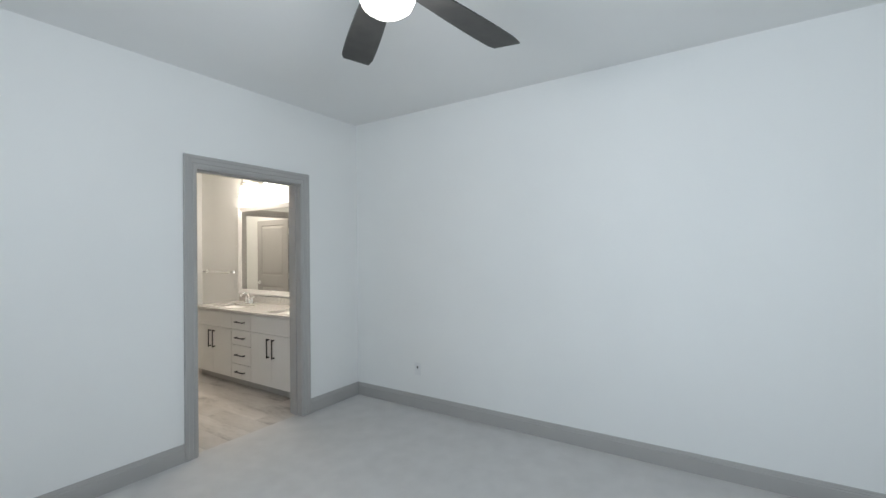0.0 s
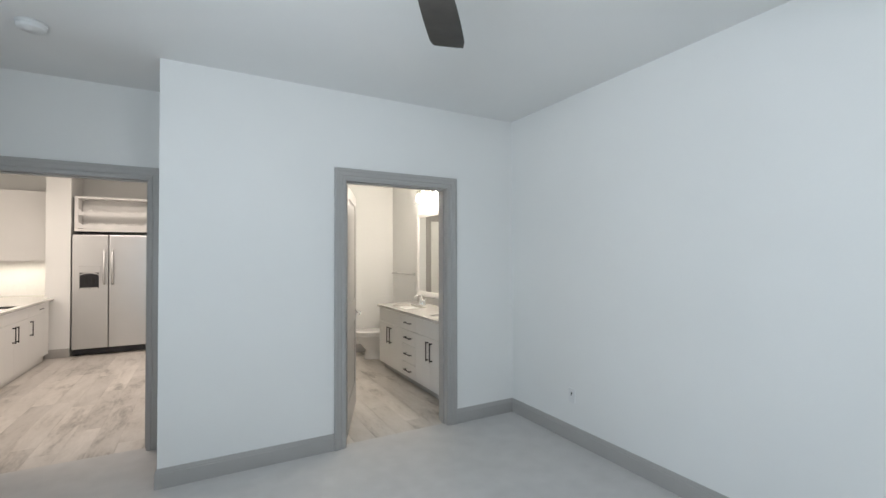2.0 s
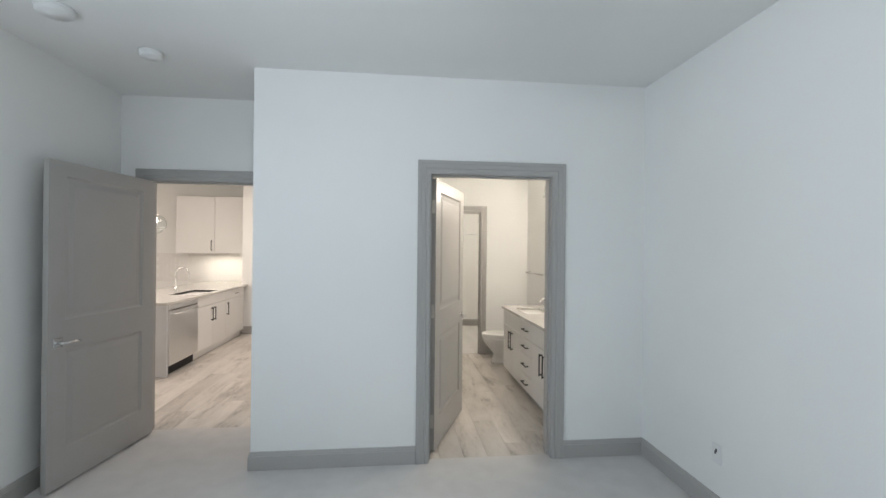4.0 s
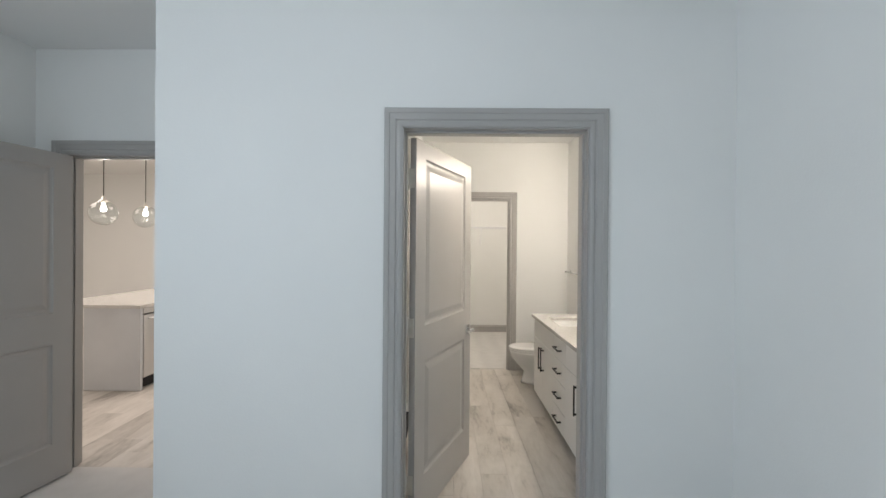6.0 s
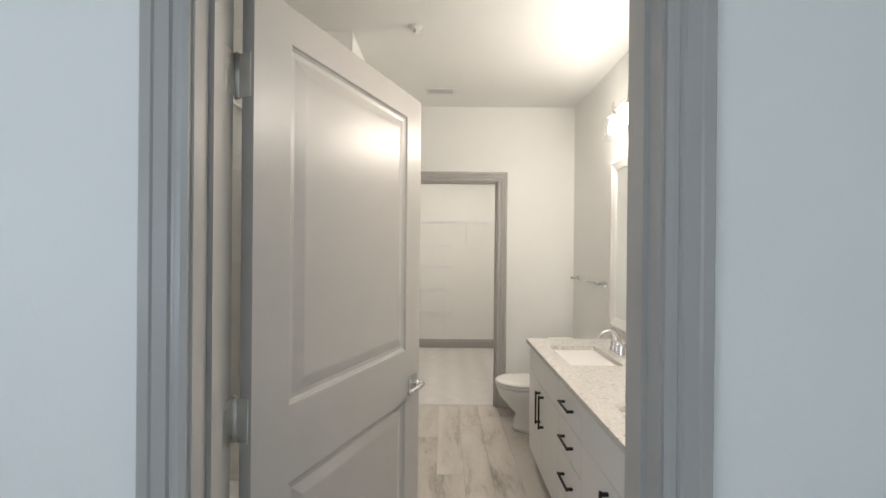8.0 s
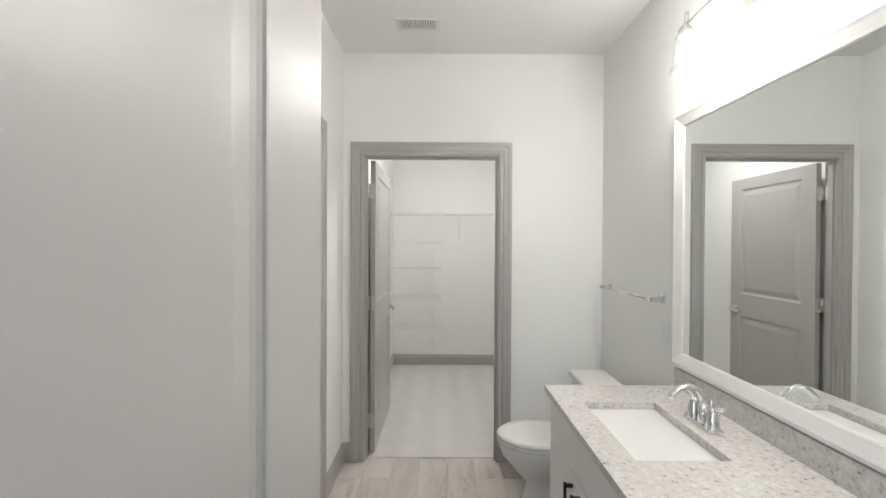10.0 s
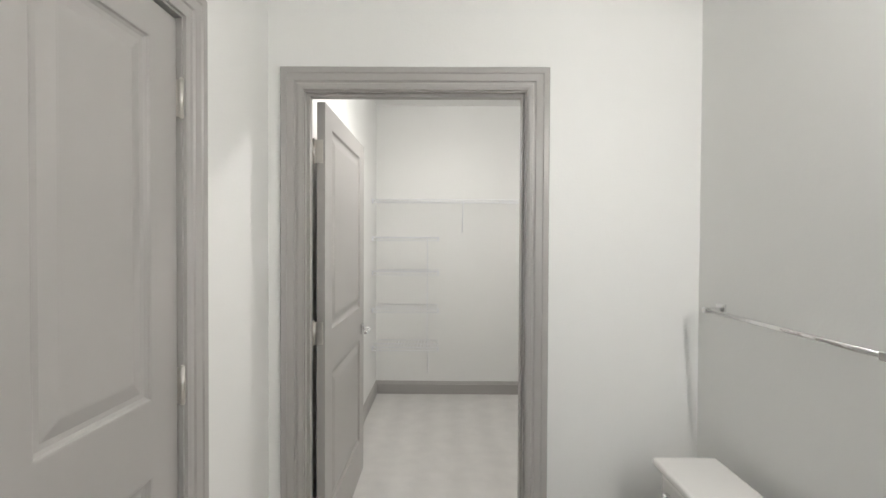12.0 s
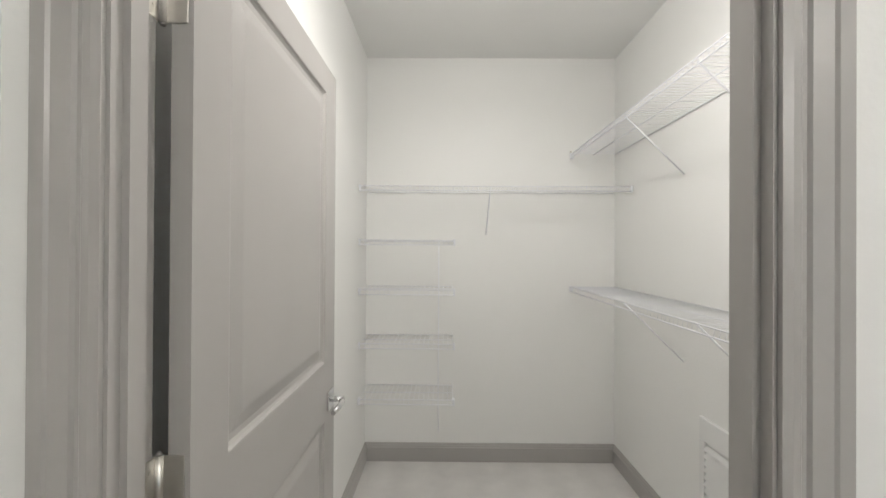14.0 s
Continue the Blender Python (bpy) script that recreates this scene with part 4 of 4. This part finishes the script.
upper_cabinet(0.066, 0.455, "narrow white kitchen wall cabinet beside the refrigerator", z0=1.42, pull=False)


def refrigerator():
    x0, x1, y0, y1, zt = -0.965, 0.02, 8.06, 8.75, 1.79
    d = thing("refrigerator", Matrix.Identity(4), "stainless steel side-by-side refrigerator with ice and water dispenser", "refrigerator")
    part("body", box(bmesh.new(), x0 + 0.01, x1 - 0.01, y0 + 0.07, y1, 0.03, zt - 0.015, bevel=0.004), DARK, d)
    xm = x0 + 0.43
    a = solid("freezer_door", STEEL, d, x0, xm - 0.004, y0, y0 + 0.065, 0.10, zt, bevel=0.014, seg=3)
    b = solid("fridge_door", STEEL, d, xm + 0.004, x1, y0, y0 + 0.065, 0.10, zt, bevel=0.014, seg=3)
    for p, x in ((a, xm - 0.05), (b, xm + 0.05)):
        part("handle", rod(bmesh.new(), [(x, y0, 1.56), (x, y0 - 0.05, 1.53), (x, y0 - 0.056, 1.30), (x, y0 - 0.05, 1.08), (x, y0, 1.05)], 0.016, 10), STEEL, p)
    bm = bmesh.new()
    for q in ((x0 + 0.075, x0 + 0.33, 1.225, 1.32), (x0 + 0.075, x0 + 0.09, 0.99, 1.225), (x0 + 0.315, x0 + 0.33, 0.99, 1.225), (x0 + 0.075, x0 + 0.33, 0.97, 0.99)):
        box(bm, q[0], q[1], y0 - 0.010, y0 + 0.002, q[2], q[3], bevel=0.003, seg=1)
    part("dispenser_panel", bm, STEEL, a)
    solid("dispenser_recess", DARK, a, x0 + 0.09, x0 + 0.315, y0 - 0.003, y0 + 0.001, 0.99, 1.225)
    bm = bmesh.new()
    rod(bm, [(x0 + 0.09 + 0.225 * i / 8, y0 - 0.006, 1.195 + 0.026 * math.sin(math.pi * i / 8)) for i in range(9)], 0.008, 8)
    part("dispenser_hood", bm, STEEL, a)
    solid("drip_tray", STEEL, a, x0 + 0.10, x0 + 0.305, y0 - 0.012, y0 - 0.003, 0.992, 1.005, bevel=0.002, seg=1)
    for x in (x0 + 0.16, x0 + 0.245):
        solid("paddle", BLACK, a, x - 0.018, x + 0.018, y0 - 0.009, y0 - 0.003, 1.06, 1.15, bevel=0.003, seg=1)
    solid("grille", DARK, d, x0 + 0.01, x1 - 0.01, y0 + 0.02, y0 + 0.06, 0.015, 0.095, bevel=0.004)
    for x in (x0 + 0.05, x1 - 0.05):
        part("foot", disc(bmesh.new(), Matrix.Translation((x, y0 + 0.09, 0)), 0.02, 0.02, 0.035, 12), DARK, d)


refrigerator()


def end_base_cabinet():
    d = thing("base_cabinet", Matrix.Identity(4), "narrow white kitchen base cabinet beside the refrigerator", "cabinet", "kitchen base cabinets")
    x0, x1, yf = 0.066, 0.455, 8.16
    part("body", box(bmesh.new(), x0, x1, yf + 0.02, YKB - 0.005, 0.1, 0.835), WHITE, d)
    solid("toe_kick", TRIM, d, x0, x1, yf + 0.075, yf + 0.09, 0, 0.1)
    f = solid("drawer_front", WHITE, d, x0 + 0.002, x1 - 0.002, yf, yf + 0.019, 0.70, 0.83, bevel=0.0015, seg=1)
    solid("cabinet_door", WHITE, d, x0 + 0.002, x1 - 0.002, yf, yf + 0.019, 0.105, 0.695, bevel=0.0015, seg=1)
    bm = box(bmesh.new(), 0.18, 0.34, yf - 0.034, yf - 0.024, 0.765, 0.775, bevel=0.0015, seg=1)
    for x in (0.192, 0.328):
        box(bm, x - 0.006, x + 0.006, yf - 0.026, yf, 0.765, 0.775)
    part("handle", bm, BLACK, f, "matt black bar pull")
    c = thing("countertop", Matrix.Identity(4), "short speckled quartz countertop beside the refrigerator", "countertop")
    solid("slab", STONE, c, x0, x1 + 0.005, yf - 0.025, YKB - 0.005, 0.836, 0.868, bevel=0.002, seg=1)


end_base_cabinet()


def wine_rack():
    x0, x1, y0, y1, z0, z1 = -0.955, 0.03, 8.12, 8.75, 1.84, 2.36
    d = thing("wine_rack", Matrix.Identity(4), "white built-in wine rack with scalloped rails above the refrigerator", "wine rack")
    bm = bmesh.new()
    for a in ((x0, x0 + 0.045, z0, z1), (x1 - 0.045, x1, z0, z1), (x0 + 0.045, x1 - 0.045, z0, z0 + 0.035), (x0 + 0.045, x1 - 0.045, z1 - 0.03, z1)):
        box(bm, a[0], a[1], y0, y1, a[2], a[3])
    box(bm, x0 + 0.045, x1 - 0.045, y1 - 0.35, y1 - 0.34, z0 + 0.035, z1 - 0.03)
    part("carcass", bm, WHITE, d)
    for z in (1.885, 2.08):
        bm = bmesh.new()
        n = 96
        lo, up = [], []
        for i in range(n + 1):
            x = x0 + 0.046 + (x1 - x0 - 0.092) * i / n
            s = (i / n * 6.5) % 1.0
            hgt = 0.085 - 0.036 * math.sqrt(max(0, 1 - ((s - 0.5) / 0.36) ** 2))
            lo.append((x, z))
            up.append((x, z + hgt))
        for y in (y0 + 0.005, y0 + 0.025):
            for i in range(n):
                q = [bm.verts.new((p[0], y, p[1])) for p in (lo[i], lo[i + 1], up[i + 1], up[i])]
                bm.faces.new(q)
        for i in range(n):
            bm.faces.new([bm.verts.new(v) for v in ((up[i][0], y0 + 0.005, up[i][1]), (up[i + 1][0], y0 + 0.005, up[i + 1][1]), (up[i + 1][0], y0 + 0.025, up[i + 1][1]), (up[i][0], y0 + 0.025, up[i][1]))])
        part("scalloped_rail", bm, WHITE, d)
    tp = thing("tall_panel", Matrix.Identity(4), "white tall side panel beside the refrigerator", "panel")
    solid("panel", WHITE, tp, 0.032, 0.062, 8.10, 8.78, 0, 2.36, bevel=0.001, seg=1)


wine_rack()


def pendant(y):
    d = thing("pendant_light", Matrix.Translation((-1.86, y, 0)), "clear glass globe pendant light on a black cord, lit", "pendant light", "pendant lights")
    part("canopy", lathe(bmesh.new(), Matrix.Identity(4), [(0, H), (0.06, H), (0.055, H - 0.02), (0, H - 0.022)]), BLACK, d)
    part("cord", rod(bmesh.new(), [(0, 0, H - 0.02), (0, 0, 2.0)], 0.005, 6), BLACK, d)
    part("socket", lathe(bmesh.new(), Matrix.Identity(4), [(0, 2.01), (0.015, 2.0), (0.02, 1.965), (0.05, 1.955), (0.05, 1.945), (0.018, 1.94), (0.018, 1.925), (0, 1.925)]), NICKEL, d)
    c, r = 1.825, 0.135
    g = part("globe", lathe(bmesh.new(), Matrix.Identity(4), [(r * math.sin(a), c + r * math.cos(a)) for a in [0.36 + (math.pi - 0.36) * i / 16 for i in range(17)]] + [((r - 0.003) * math.sin(a), c + (r - 0.003) * math.cos(a)) for a in [math.pi - (math.pi - 0.36) * i / 16 for i in range(17)]]), GLASS, d, "clear glass globe")
    g.visible_shadow = False
    b = part("bulb", lathe(bmesh.new(), Matrix.Identity(4), [(0.012, 1.925), (0.018, 1.905), (0.028, 1.87), (0.025, 1.845), (0, 1.832)]), GLOW, d, "lit bulb")
    b.visible_shadow = False


pendant(5.80)
pendant(6.46)


# ---- pieces of floors and walls ----
def plank_floor(floor, x0, x1, y0, y1, w=0.178, length=1.22):
    me, i, x = {}, 0, x0
    while x < x1 - 0.01:
        pw = min(w, x1 - x)
        y = y0 - random.choice((0.0, 0.3, 0.55, 0.8, 1.0))
        while y < y1:
            a, b = max(y, y0), min(y + length, y1)
            if b - a > 0.02:
                key = (round(pw, 3), round(b - a, 3))
                if key not in me:
                    bm = box(bmesh.new(), 0.0004, pw - 0.0004, 0.0004, b - a - 0.0004, -0.012, -0.004, bevel=0.0008, seg=1)
                    ob = part("plank", bm, PLANK, floor)
                    me[key] = ob.data
                else:
                    ob = new("plank", me[key])
                    ob.parent = floor
                ob.location = (x, a, 0)
            y += length
        x += w
        i += 1


plank_floor(floor_bath, XL - 0.01, XW, YB + 0.056, YC + 0.054)
plank_floor(floor_kitchen, -5.2, XN, YE + 0.056, YKB)


def tiles():
    me = {}
    holder = tagged(solid("trim_shower_tile", GROUT, None, XN + WT + 0.001, 1.566, YS - 0.006, YS - 0.0005, 0.05, H - 0.3), "large grey ceramic wall tiles in the shower", "tile", kind="structure")
    th, tw = 0.318, 0.61
    z = 0.083
    while z < H - 0.31:
        x = 1.566
        while x > XN + WT + 0.01:
            w = min(tw, x - XN - WT)
            h = min(th, H - 0.3 - z)
            key = (round(w, 3), round(h, 3))
            if key not in me:
                ob = part("tile", box(bmesh.new(), 0.0015, w - 0.0015, -0.008, 0, 0.0015, h - 0.0015, bevel=0.0015, seg=1), TILE, holder)
                me[key] = ob.data
            else:
                ob = new("tile", me[key])
                ob.parent = holder
            ob.location = (x - w, YS - 0.006, z)
            x -= tw
        z += th


tiles()


def subway():
    holder = tagged(solid("trim_backsplash", GROUT, None, -3.0, -1.271, YKB - 0.006, YKB - 0.0005, 0.869, 1.399), "white glazed subway tile backsplash", "tile", kind="structure")
    me = {}
    for r in range(7):
        z = 0.869 + r * 0.0757
        x = -1.271 + (0.076 if r % 2 else 0)
        while x > -2.95:
            x1, x0 = min(x, -1.271), x - 0.152
            key = round(x1 - x0, 3)
            if key not in me:
                ob = part("tile", box(bmesh.new(), 0.001, x1 - x0 - 0.001, -0.006, 0, 0.001, 0.0747, bevel=0.001, seg=1), CERAMIC, holder)
                me[key] = ob.data
            else:
                ob = new("tile", me[key])
                ob.parent = holder
            ob.location = (x0, YKB - 0.006, z)
            x -= 0.152


subway()
